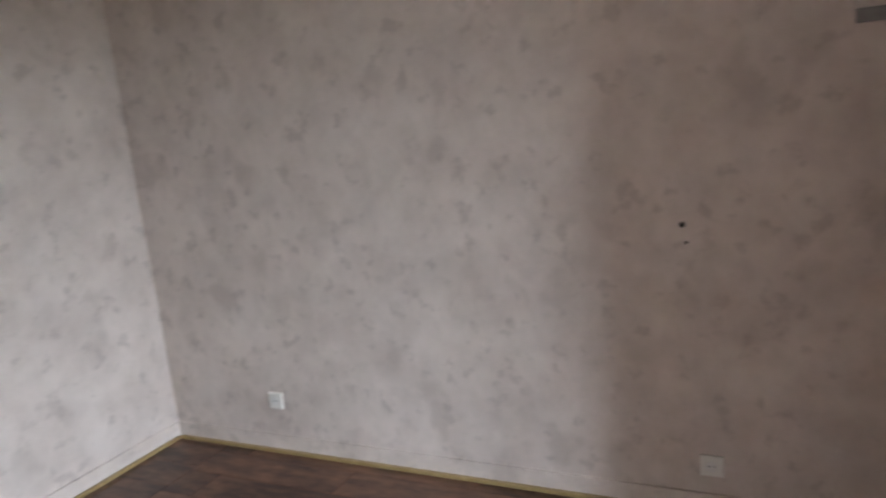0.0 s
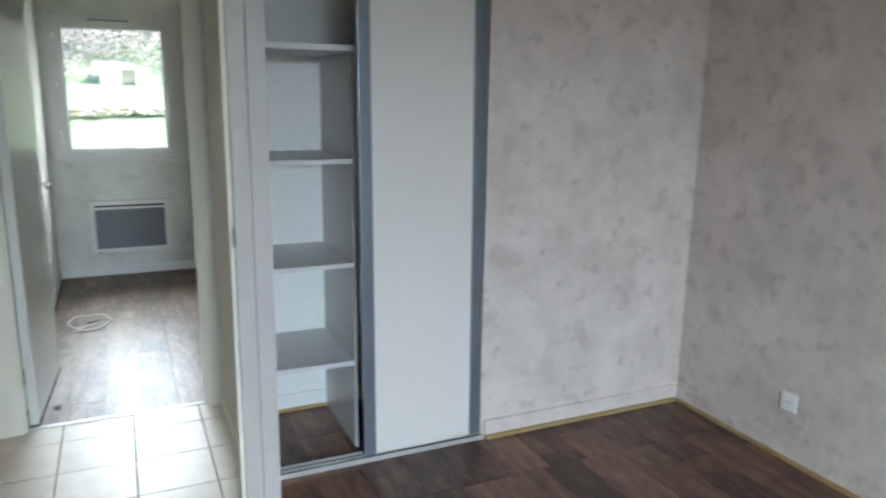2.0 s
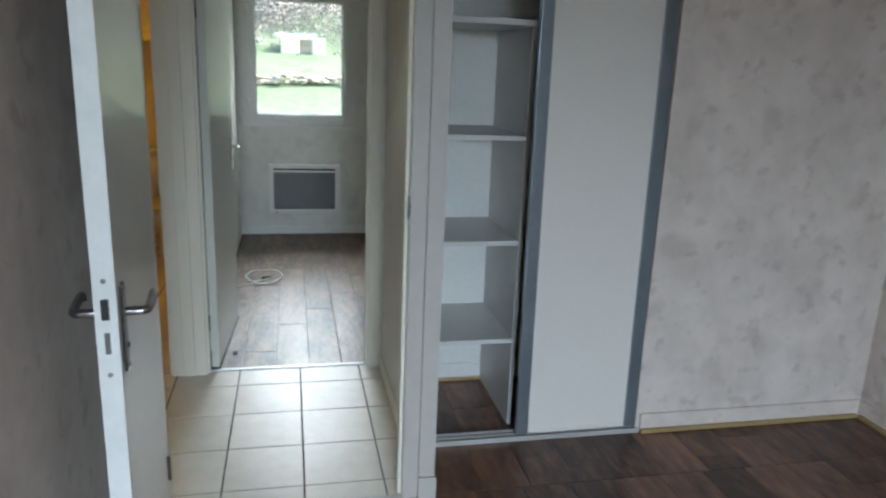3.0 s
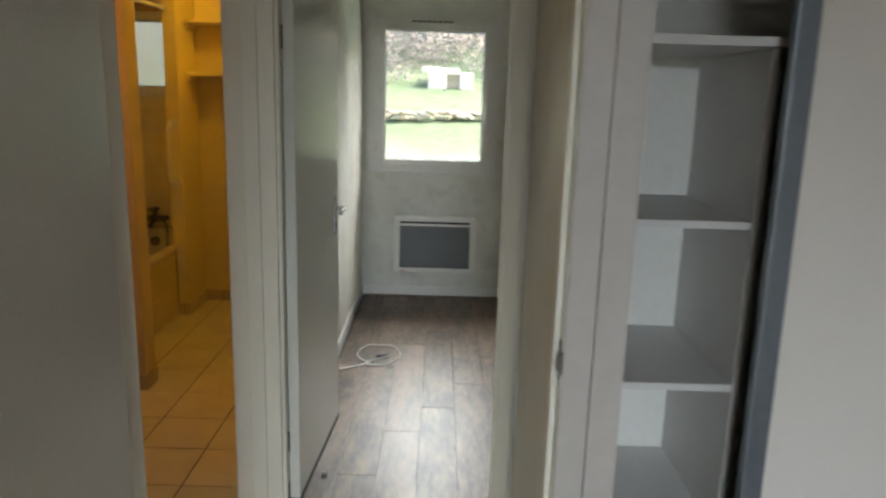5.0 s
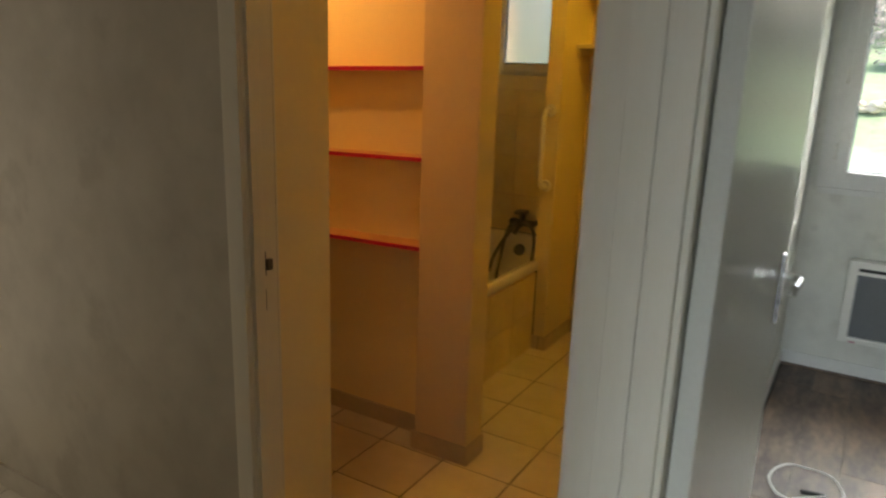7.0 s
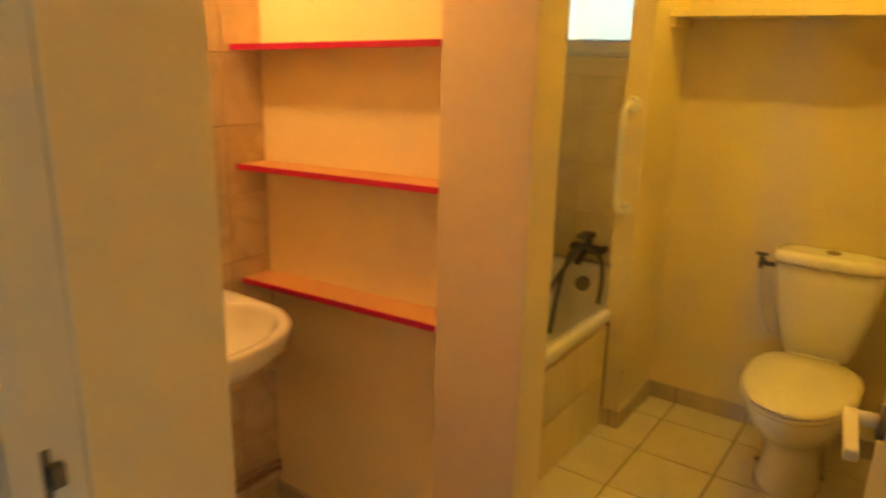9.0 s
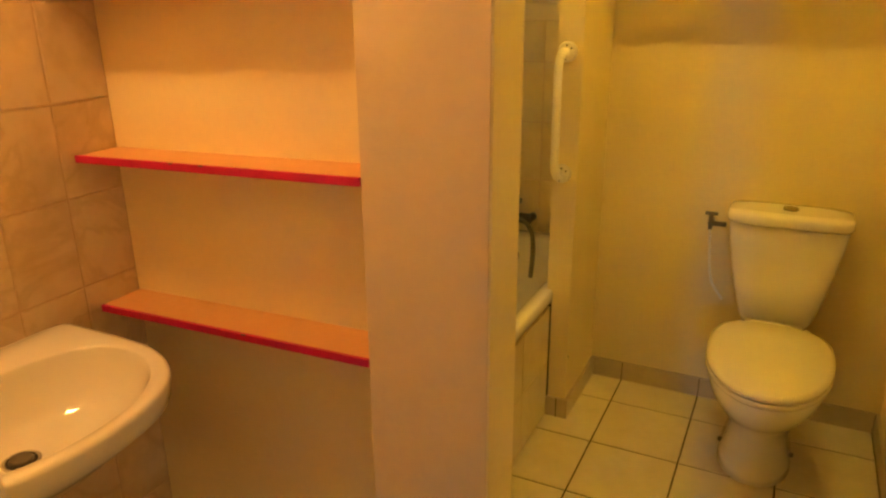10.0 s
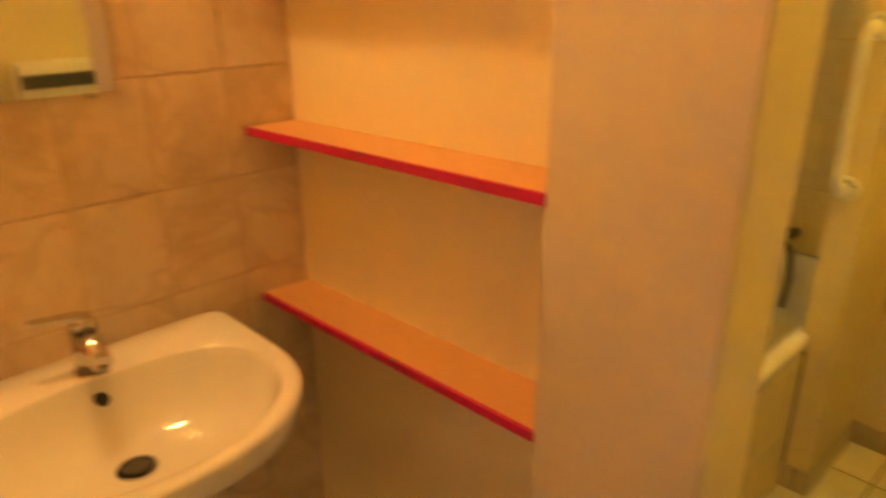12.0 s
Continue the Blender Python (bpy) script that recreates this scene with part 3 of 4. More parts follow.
for q in ((-0.3, -0.25, 0.1, 2.15), (0.85, 0.9, 0.1, 2.15), (0.275, 0.325, 0.15, 2.1), (-0.25, 0.85, 0.1, 0.15), (-0.25, 0.85, 2.10, 2.15)):
    part("window_frame", cube(q[0], q[1], -3.30, -3.24, q[2], q[3], bevel=0.004), M_WHITE, w3)

# ---- closet ----
rail = thing("closet_rail", (1.03, 2.72, 0), "pale metal floor rail of sliding closet", "rail", kind="structure")
part("rail_bottom", cube(0.530, 1.519, 2.690, 2.760, 0.0, 0.010, bevel=0.003), M_RAIL, rail)
for yy in (2.692, 2.722, 2.754):
    part("rail_lip", cube(0.530, 1.519, yy, yy + 0.005, 0.010, 0.022), M_RAIL, rail)
part("rail_top", cube(0.530, 1.519, 2.690, 2.760, 2.395, 2.44, bevel=0.003), M_RAIL, rail)


def sliding_door(x0, x1, y, label, lean=0.0):
    t = thing("sliding_closet_door", ((x0 + x1) / 2, y, 0.02), label, "closet door", "sliding closet doors")
    m = Matrix.Translation((x0, 0, 0)) @ pose(0, 0, 0, 0, -lean, 0) @ Matrix.Translation((-x0, 0, 0))
    part("panel", cube(x0 + 0.048, x1 - 0.05, y - 0.005, y + 0.005, 0.03, 2.38, m=m), M_SLIDER, t)
    for a, b in ((x0, x0 + 0.052), (x1 - 0.054, x1)):
        part("stile", cube(a, b, y - 0.014, y + 0.014, 0.028, 2.385, bevel=0.004, m=m), M_ALU, t, "blue-grey metal stile")
    for a, b in ((0.028, 0.040), (2.36, 2.384)):
        part("rail_strip", cube(x0 + 0.052, x1 - 0.054, y - 0.008, y + 0.008, a, b, bevel=0.002, m=m), M_SLIDER, t)
    return t


sliding_door(0.948, 1.500, 2.7075, "white sliding closet door with blue-grey metal stiles", 0.55)
sliding_door(0.985, 1.500, 2.7405, "white sliding closet door tucked behind the other")

unit = thing("closet_shelf_unit", (0.78, 3.07, 0), "white melamine closet shelving with empty open shelves", "shelf unit")
part("side_panel", cube(0.953, 0.970, 2.844, 3.334, 0.0, 1.705, bevel=0.0015), M_SHELF, unit)
for z in (0.407, 0.844, 1.281):
    part("shelf", cube(0.529, 0.952, 2.844, 3.334, z - 0.018, z + 0.002, bevel=0.0015), M_SHELF, unit)
part("top_shelf", cube(0.529, 1.30, 2.800, 3.334, 1.706, 1.728, bevel=0.0015), M_SHELF, unit)
skirting(0.529, 0.952, 3.322, 3.3355, M_WHITE, 0.09)
part("end_board", cube(0.463, 0.523, 2.347, 2.365, 0, 2.09, bevel=0.003), M_JAMB_SHADED, f1, "off-white board closing the wall end, toned down for shade")
part("plinth_block", cube(0.460, 0.528, 2.334, 2.347, 0, 0.088, bevel=0.003), M_JAMB_SHADED, f1, "low skirting block at the wall end")

# ---- bedroom small things ----


def socket(y, z, label):
    t = thing("wall_socket", (2.667, y, z), label, "socket", "bedroom sockets")
    part("plate", cube(2.656, 2.668, y - 0.04, y + 0.04, z - 0.04, z + 0.04, bevel=0.005), M_PLASTIC, t)
    part("well", rod(bmesh.new(), (2.6575, y, z), (2.6545, y, z), 0.021, 20), M_WHITE, t)
    for s in (-0.009, 0.009):
        part("pin_hole", rod(bmesh.new(), (2.6548, y + s, z), (2.6535, y + s, z), 0.003, 8), M_DARK, t)


socket(2.031, 0.263, "white plastic wall socket on mottled wall")
socket(0.071, 0.196, "white plastic wall socket on mottled wall, lower down")
bar = thing("wall_bracket", (2.667, -0.46, 1.67), "dark metal wall bracket screwed to bedroom wall", "bracket")
part("bracket_bar", cube(2.640, 2.668, -0.60, -0.362, 1.677, 1.718, bevel=0.004), M_DULL, bar)
for yy, zz, rr in ((0.147, 1.083, 0.011), (0.135, 1.02, 0.006)):
    t = part("wall_hole", rod(bmesh.new(), (2.6675, yy, zz), (2.6655, yy, zz), rr, 10), M_DARK)
    tagged(t, "small dark screw hole in mottled wall", "screw hole", "screw holes")

# ---- second room ----
ht = thing("panel_heater", (0.127, 6.45, 0.215), "white electric panel heater with grey grille", "heater")
part("housing", cube(-0.155, 0.432, 6.42, 6.518, 0.232, 0.634, bevel=0.006), M_WHITE, ht)
for q in ((-0.168, -0.126, 0.222, 0.645), (0.404, 0.446, 0.222, 0.645), (-0.126, 0.404, 0.222, 0.250), (-0.126, 0.404, 0.612, 0.645)):
    part("frame_bar", cube(q[0], q[1], 6.37, 6.425, q[2], q[3], bevel=0.006), M_PLASTIC, ht)
part("grille", cube(-0.126, 0.404, 6.395, 6.42, 0.250, 0.580), M_HEATER, ht, "dark grey perforated grille")
for k in range(26):
    part("grille_rib", cube(-0.124, 0.402, 6.392, 6.3955, 0.249 + k * 0.0124, 0.254 + k * 0.0124), M_HEATER, ht)
part("outlet_lip", cube(-0.126, 0.404, 6.372, 6.42, 0.578, 0.595, bevel=0.003), M_PLASTIC, ht)
part("outlet_gap", cube(-0.124, 0.402, 6.376, 6.42, 0.596, 0.613), M_DARK, ht, "dark air outlet slot")
part("mark", cube(-0.115, -0.09, 6.368, 6.3705, 0.226, 0.232), M_RED, ht, "tiny red mark")
part("floor_box", cube(-0.12, 0.38, 6.500, 6.5185, 0.10, 0.185, bevel=0.004), M_PLASTER, ht, "papered plate beneath heater")
ht.location.z += 0.013

pts = [(-0.40, 4.93, 0.006)]
for k in range(15):
    a = radians(250 - k * 26)
    rr = 0.118 + 0.002 * k
    pts.append((-0.185 + rr * math.cos(a), 5.20 + rr * 1.25 * math.sin(a), 0.006 + 0.0045 * (k % 3)))
pts.append((-0.11, 5.17, 0.012))
cable = thing("coiled_cable", (-0.19, 5.2, 0), "thin white cable coiled loosely on laminate floor", "cable")
part("wire", tube(pts, 0.0040, 8), M_CABLE, cable)
part("plug_end", tube([(-0.115, 5.172, 0.012), (-0.15, 5.165, 0.011), (-0.19, 5.155, 0.011)], 0.009, 8), M_DARK, cable, "black plug end")
t = part("door_stop", rod(bmesh.new(), (-0.285, 3.79, 0), (-0.285, 3.79, 0.022), 0.014, 12, 0.011), M_DULL)
tagged(t, "small dark round door stop screwed to floor", "door stop")

# ---- bathroom fixtures ----
for k, z in enumerate((1.527, 1.195, 0.850)):
    s = thing("niche_shelf", (-1.95, 4.66, z), "peach shelf with bright red front edge", "shelf", "red-edged niche shelves")
    m = Matrix.Translation((-1.592, 0, z)) @ pose(0, 0, 0, 0, -1.7, 0)
    part("board", cube(-0.716, 0.0, 4.618, 4.722, -0.011, 0.003, m=m), M_ORANGE, s)
    part("red_edge", cube(-0.716, -0.002, 4.610, 4.618, -0.012, 0.004, bevel=0.0015, m=m), M_RED, s, "red painted front edge")
    for c in ((-0.36, -0.44) if k == 1 else (-0.30,)):
        part("chip", cube(c - 0.006, c + 0.006, 4.6092, 4.612, 0.0012, 0.0046, bevel=0.001, m=m), M_DULL, s, "dark chipped spot on edge")
    part("shelf_pin", rod(bmesh.new(), (-1.615, 4.65, z - 0.020), (-1.593, 4.65, z - 0.020), 0.005, 8), M_PLASTIC, s, "white shelf pin")


def outline(n, cx, cy, rx_front, rx_back, ry, e_front, e_back, z):
    """A closed D-shaped loop: blunt at the back (-x), round at the front (+x)."""
    pts = []
    for k in range(n):
        a = 2 * math.pi * k / n
        c, s = math.cos(a), math.sin(a)
        e, rx = (e_front, rx_front) if c >= 0 else (e_back, rx_back)
        pts.append(Vector((cx + rx * math.copysign(abs(c) ** (2 / e), c), cy + ry * math.copysign(abs(s) ** (2 / e), s), z)))
    return pts


def loops(bm, rings, cap=(True, True)):
    rs = [[bm.verts.new(p) for p in r] for r in rings]
    skin(bm, rs)
    if cap[0]:
        bm.faces.new(rs[0][::-1])
    if cap[1]:
        bm.faces.new(rs[-1])
    return bm


YB = 4.243
basin = thing("washbasin", (-2.12, YB, 0.60), "white ceramic washbasin fixed to tiled wall", "washbasin")
N = 72
rings = [outline(N, -2.20, YB, 0.10, 0.10, 0.13, 2.5, 8, 0.60), outline(N, -2.18, YB, 0.16, 0.126, 0.19, 2.4, 8, 0.655),
         outline(N, -2.16, YB, 0.235, 0.147, 0.245, 2.3, 12, 0.735), outline(N, -2.12, YB, 0.258, 0.188, 0.268, 2.4, 16, 0.79),
         outline(N, -2.12, YB, 0.262, 0.189, 0.272, 2.4, 18, 0.826), outline(N, -2.12, YB, 0.259, 0.188, 0.270, 2.4, 18, 0.832),
         outline(N, -2.12, YB, 0.252, 0.185, 0.262, 2.4, 14, 0.834),
         outline(N, -2.075, YB, 0.190, 0.136, 0.239, 2.1, 2.4, 0.834), outline(N, -2.075, YB, 0.185, 0.132, 0.234, 2.1, 2.4, 0.829), outline(N, -2.075, YB, 0.181, 0.129, 0.230, 2.1, 2.4, 0.815),
         outline(N, -2.077, YB, 0.166, 0.117, 0.213, 2.0, 2.2, 0.775), outline(N, -2.08, YB, 0.135, 0.096, 0.176, 2.0, 2.1, 0.740),
         outline(N, -2.085, YB, 0.085, 0.065, 0.11, 2, 2, 0.721), outline(N, -2.09, YB, 0.022, 0.022, 0.022, 2, 2, 0.716)]
part("bowl", loops(bmesh.new(), rings), M_CERAMIC, basin)
drain = part("drain", rod(bmesh.new(), (-2.09, YB, 0.714), (-2.09, YB, 0.7195), 0.032, 24), M_CHROME, basin, "chrome pop-up drain")
part("drain_gap", rod(bmesh.new(), (-2.09, YB, 0.7196), (-2.09, YB, 0.7205), 0.026, 24), M_DARK, drain)
part("drain_plug", rod(bmesh.new(), (-2.09, YB, 0.7206), (-2.09, YB, 0.726), 0.021, 24, 0.018), M_DULL, drain)
part("overflow", rod(bmesh.new(), (-2.206, YB - 0.004, 0.796), (-2.184, YB - 0.004, 0.801), 0.0105, 16), M_DARK, basin, "dark overflow hole")
part("trap", tube([(-2.12, YB, 0.62), (-2.12, YB, 0.50), (-2.14, YB, 0.44), (-2.2, YB, 0.44), (-2.31, YB, 0.48)], 0.018), M_PLASTIC, basin, "white waste trap")

tap = thing("basin_tap", (-2.235, YB, 0.832), "chrome single-lever mixer tap on washbasin", "tap")
part("base_ring", rod(bmesh.new(), (-2.235, YB, 0.832), (-2.235, YB, 0.838), 0.026, 24), M_CHROME, tap)
part("body", rod(bmesh.new(), (-2.235, YB, 0.838), (-2.231, YB, 0.912), 0.0225, 24, 0.0205), M_CHROME, tap)
spout = part("spout", rod(bmesh.new(), (-2.236, YB, 0.906), (-2.162, YB, 0.876), 0.020, 20, 0.0165), M_CHROME, tap, "short stubby chrome spout")
part("nozzle", rod(bmesh.new(), (-2.171, YB, 0.874), (-2.174, YB, 0.860), 0.011, 16), M_STEEL, spout)
part("collar", rod(bmesh.new(), (-2.231, YB, 0.912), (-2.231, YB, 0.917), 0.0185, 24), M_DULL, tap)
part("cap", rod(bmesh.new(), (-2.231, YB, 0.917), (-2.230, YB, 0.938), 0.0215, 24, 0.015), M_CHROME, tap)
bm = cube(-0.015, 0.015, 0.0, 0.075, 0, 0.010, bevel=0.003)
for v in bm.verts:
    v.co.x *= 1.0 - 6.0 * v.co.y
    v.co.z *= 1.0 - 5.0 * v.co.y
bm.transform(pose(-2.232, YB, 0.931, 4, 0, 165))
part("lever_handle", bm, M_CHROME, tap, "tapered chrome lever")

mir = thing("mirror", (-2.305, 4.235, 1.27), "frameless rectangular mirror on tiled wall above basin", "mirror")
part("glass", cube(-0.0028, 0.0028, -0.1445, 0.1445, 1.272, 1.90, bevel=0.001, m=pose(-2.3025, 4.2375, 0, 0, 0, -1.5)), M_MIRROR, mir)
for yy in (4.13, 4.345):
    part("clip", cube(-2.309, -2.3005, yy - 0.007, yy + 0.007, 1.264, 1.280, bevel=0.001), M_CHROME, mir)

obd = thing("low_cupboard", (-2.2, 3.75, 0), "low orange cupboard with red edges beside basin", "cupboard")
part("body", cube(-2.306, -2.13, 3.645, 3.868, 0.0, 1.105, bevel=0.002), M_ORANGE, obd)
part("red_edge", cube(-2.306, -2.128, 3.868, 3.873, 0.0, 1.108), M_RED, obd, "red painted edge")
part("handle", cube(-2.128, -2.105, 3.80, 3.83, 0.80, 0.95, bevel=0.005), M_PLASTIC, obd, "white block handle")
ws = thing("wall_socket", (-2.31, 3.81, 1.2), "cream wall socket on bathroom tiles", "socket")
part("plate", cube(-2.309, -2.296, 3.785, 3.865, 1.195, 1.275, bevel=0.004), M_PLASTIC, ws)
part("well", rod(bmesh.new(), (-2.297, 3.825, 1.235), (-2.294, 3.825, 1.235), 0.02, 18), M_WHITE, ws)

ss = thing("corner_shelf", (-2.24, 3.76, 1.32), "small orange wall shelf with red edge beside basin", "shelf")
part("board", cube(-2.309, -2.165, 3.645, 3.868, 1.320, 1.334, bevel=0.001), M_ORANGE, ss)
part("red_edge", cube(-2.309, -2.165, 3.868, 3.875, 1.318, 1.336, bevel=0.0015), M_RED, ss, "red painted edge")

for k, z in enumerate((0.150, 0.175)):
    p = thing("wall_pipe", (-2.29, 4.3, z), "painted copper water pipe along wall base", "pipe", "pipes below basin")
    part("run", tube([(-2.286, 3.90, z), (-2.286, 4.2, z), (-2.286, 4.65, z), (-2.286, 4.70, z - 0.01)], 0.008), M_COPPER, p)
    for yy in (4.05, 4.5):
        part("clip", cube(-2.309, -2.282, yy, yy + 0.012, z - 0.010, z + 0.010, bevel=0.002), M_DULL, p)

# toilet
XT = -0.918
wc = thing("toilet", (XT, 5.95, 0), "white ceramic toilet with closed lid", "toilet")


def oval(n, cy, rx, rf, rb, z, ef=2.1, eb=3.0, cx=XT):
    """A loop pointing to -y: rf towards the room, rb towards the wall."""
    pts = []
    for k in range(n):
        a = 2 * math.pi * k / n
        c, s = math.cos(a), math.sin(a)
        e, ry = (ef, rf) if s < 0 else (eb, rb)
        pts.append(Vector((cx + rx * math.copysign(abs(c) ** (2 / e), c), cy + ry * math.copysign(abs(s) ** (2 / e), s), z)))
    return pts


N = 56
rings = [oval(N, 5.94, 0.115, 0.175, 0.24, 0.0), oval(N, 5.94, 0.112, 0.17, 0.24, 0.03), oval(N, 5.94, 0.095, 0.15, 0.24, 0.10), oval(N, 5.93, 0.10, 0.16, 0.25, 0.18),
         oval(N, 5.90, 0.135, 0.23, 0.28, 0.26), oval(N, 5.87, 0.165, 0.275, 0.31, 0.33), oval(N, 5.86, 0.176, 0.29, 0.34, 0.385), oval(N, 5.86, 0.172, 0.286, 0.34, 0.397)]
part("bowl", loops(bmesh.new(), rings), M_CERAMIC, wc)
rings = [oval(N, 5.86, 0.179, 0.305, 0.225, 0.399), oval(N, 5.86, 0.184, 0.310, 0.228, 0.404), oval(N, 5.86, 0.184, 0.310, 0.228, 0.414), oval(N, 5.86, 0.181, 0.306, 0.226, 0.418)]
part("seat", loops(bmesh.new(), rings), M_SEAT, wc)
rings = [oval(N, 5.86, 0.177, 0.303, 0.222, 0.420), oval(N, 5.86, 0.184, 0.310, 0.228, 0.424), oval(N, 5.86, 0.183, 0.309, 0.227, 0.434), oval(N, 5.86, 0.167, 0.290, 0.21, 0.441), oval(N, 5.86, 0.08, 0.14, 0.1, 0.445)]
part("seat_lid", loops(bmesh.new(), rings), M_SEAT, wc)
part("hinge_bar", rod(bmesh.new(), (XT - 0.09, 6.095, 0.425), (XT + 0.09, 6.095, 0.425), 0.012), M_PLASTIC, wc)


def slab(n, y0, y1, hx, z, e=5.0):
    cy, ry = (y0 + y1) / 2, (y1 - y0) / 2
    return oval(n, cy, hx, ry, ry, z, e, e)


rings = [slab(N, 6.14, 6.275, 0.105, 0.40), slab(N, 6.125, 6.275, 0.118, 0.43), slab(N, 6.11, 6.275, 0.150, 0.55), slab(N, 6.10, 6.275, 0.177, 0.70), slab(N, 6.098, 6.275, 0.184, 0.770)]
part("cistern", loops(bmesh.new(), rings), M_CERAMIC, wc)
rings = [slab(N, 6.090, 6.277, 0.188, 0.772), slab(N, 6.085, 6.277, 0.193, 0.780), slab(N, 6.085, 6.277, 0.193, 0.800), slab(N, 6.092, 6.272, 0.187, 0.810), slab(N, 6.12, 6.24, 0.14, 0.814)]
part("cistern_lid", loops(bmesh.new(), rings), M_CERAMIC, wc)
part("flush_button", rod(bmesh.new(), (XT, 6.18, 0.812), (XT, 6.18, 0.820), 0.024, 24), M_STEEL, wc, "dull metal dual flush button")
for s in (-1, 1):
    part("floor_bolt", rod(bmesh.new(), (XT + s * 0.108, 5.93, 0.045), (XT + s * 0.118, 5.93, 0.045), 0.008, 10), M_DULL, wc)

vv = thing("toilet_valve", (-1.165, 6.25, 0.72), "metal stop valve with grey hose beside cistern", "valve")
part("valve_body", rod(bmesh.new(), (-1.168, 6.281, 0.722), (-1.168, 6.225, 0.722), 0.010), M_DULL, vv)
part("valve_knob", cube(-1.190, -1.146, 6.225, 6.237, 0.752, 0.764, bevel=0.003), M_DULL, vv)
part("valve_stem", rod(bmesh.new(), (-1.168, 6.231, 0.70), (-1.168, 6.231, 0.755), 0.008), M_DULL, vv)
part("valve_nut", rod(bmesh.new(), (-1.165, 6.231, 0.722), (-1.115, 6.231, 0.722), 0.009), M_DULL, vv)
part("hose", tube([(-1.168, 6.231, 0.70), (-1.160, 6.238, 0.60), (-1.145, 6.248, 0.50), (-1.10, 6.25, 0.43)], 0.005), M_PLASTIC, vv, "thin pale supply hose")

for z, x0 in ((1.655, -1.574), (2.0, -1.574)):
    s = thing("toilet_shelf", (-1.05, 6.16, z), "cream painted wooden shelf above toilet", "shelf", "shelves above toilet")
    part("board", cube(x0, -0.531, 6.05, 6.279, z - 0.010, z + 0.010, bevel=0.002), M_YELLOW, s)
    part("bracket", cube(x0, x0 + 0.02, 6.07, 6.279, z - 0.045, z - 0.011, bevel=0.002), M_YELLOW, s)
    part("bracket", cube(-0.551, -0.531, 6.07, 6.279, z - 0.045, z - 0.011, bevel=0.002), M_YELLOW, s)

gr = thing("grab_rail", (-1.63, 5.86, 0.93), "white vertical grab rail on wing wall", "grab rail")
part("bar", tube([(-1.626, 5.885, 1.325), (-1.627, 5.845, 1.325), (-1.629, 5.826, 1.30), (-1.630, 5.82, 1.27), (-1.630, 5.82, 1.13), (-1.630, 5.82, 0.985), (-1.629, 5.826, 0.955), (-1.627, 5.845, 0.93), (-1.626, 5.885, 0.93)], 0.0135, 14), M_PLASTIC, gr)
for z in (0.93, 1.325):
    fl = part("flange", rod(bmesh.new(), (-1.626, 5.900, z), (-1.626, 5.884, z), 0.033, 22, 0.028), M_PLASTIC, gr)
    for dx, dz in ((0.017, 0.012), (-0.004, -0.021), (0.002, 0.021)):
        part("screw", rod(bmesh.new(), (-1.626 + dx, 5.886, z + dz), (-1.626 + dx, 5.8815, z + dz), 0.0032, 8), M_DULL, fl, "dark screw head")
cr = thing("curtain_rod", (-1.70, 5.3, 2.06), "white shower curtain rod above bathtub", "curtain rod")
part("rod", rod(bmesh.new(), (-1.645, 4.742, 2.06), (-1.645, 5.899, 2.06), 0.012), M_PLASTIC, cr)
part("flange", rod(bmesh.new(), (-1.645, 5.88, 2.06), (-1.645, 5.8995, 2.06), 0.028, 20), M_PLASTIC, cr)

# bathtub, lying along y
tub = thing("bathtub", (-1.98, 5.66, 0), "white enamel bathtub with tiled front panel", "bathtub")


def tubring(inset, z, e):
    x0, x1, y0, y1 = -2.308 + inset, -1.640 - inset, 4.802 + inset, 6.5235 - inset
    return outline(64, (x0 + x1) / 2, (y0 + y1) / 2, (x1 - x0) / 2, (x1 - x0) / 2, (y1 - y0) / 2, e, e, z)


part("shell", loops(bmesh.new(), [tubring(0.004, 0.455, 30), tubring(0.0, 0.460, 30), tubring(0.0, 0.497, 30), tubring(0.006, 0.505, 26), tubring(0.045, 0.503, 9), tubring(0.06, 0.488, 7),
                                  tubring(0.09, 0.30, 5), tubring(0.13, 0.15, 4), tubring(0.2, 0.12, 3)], cap=(False, True)), M_CERAMIC, tub)
part("panel_base", cube(-1.672, -1.652, 4.802, 5.899, 0.0, 0.454), M_WGROUT, tub)
# Thin dark upright strip at the panel's far end.
part("side_seal", cube(-1.652, -1.6415, 5.891, 5.8995, 0.0, 0.47), M_DARK, tub, "thin dark line at panel end")
for j in range(4):
    for i in range(2):
        y0 = 4.806 + j * 0.2725
        part("panel_tile", cube(-1.652, -1.645, y0, y0 + 0.2695, 0.002 + i * 0.222, 0.220 + i * 0.222, bevel=0.0015), M_TTILE, tub)
part("overflow", rod(bmesh.new(), (-2.005, 6.475, 0.405), (-2.005, 6.432, 0.402), 0.036, 24), M_DULL, tub, "dull metal overflow cap")

hole = part("wall_hole", rod(bmesh.new(), (-1.576, 5.915, 0.245), (-1.5735, 5.915, 0.245), 0.004, 8), M_DARK)
tagged(hole, "tiny dark drilled hole in yellow wall", "screw hole", "screw holes")

mx = thing("bath_mixer", (-2.01, 6.50, 0.555), "chrome bath mixer with hand shower hose", "mixer tap")
part("mixer_body", rod(bmesh.new(), (-2.09, 6.475, 0.575), (-1.93, 6.475, 0.575), 0.022, 20), M_DULL, mx)
for s in (-0.075, 0.075):
    part("union", rod(bmesh.new(), (-2.01 + s, 6.53, 0.575), (-2.01 + s, 6.475, 0.575), 0.018), M_DULL, mx)
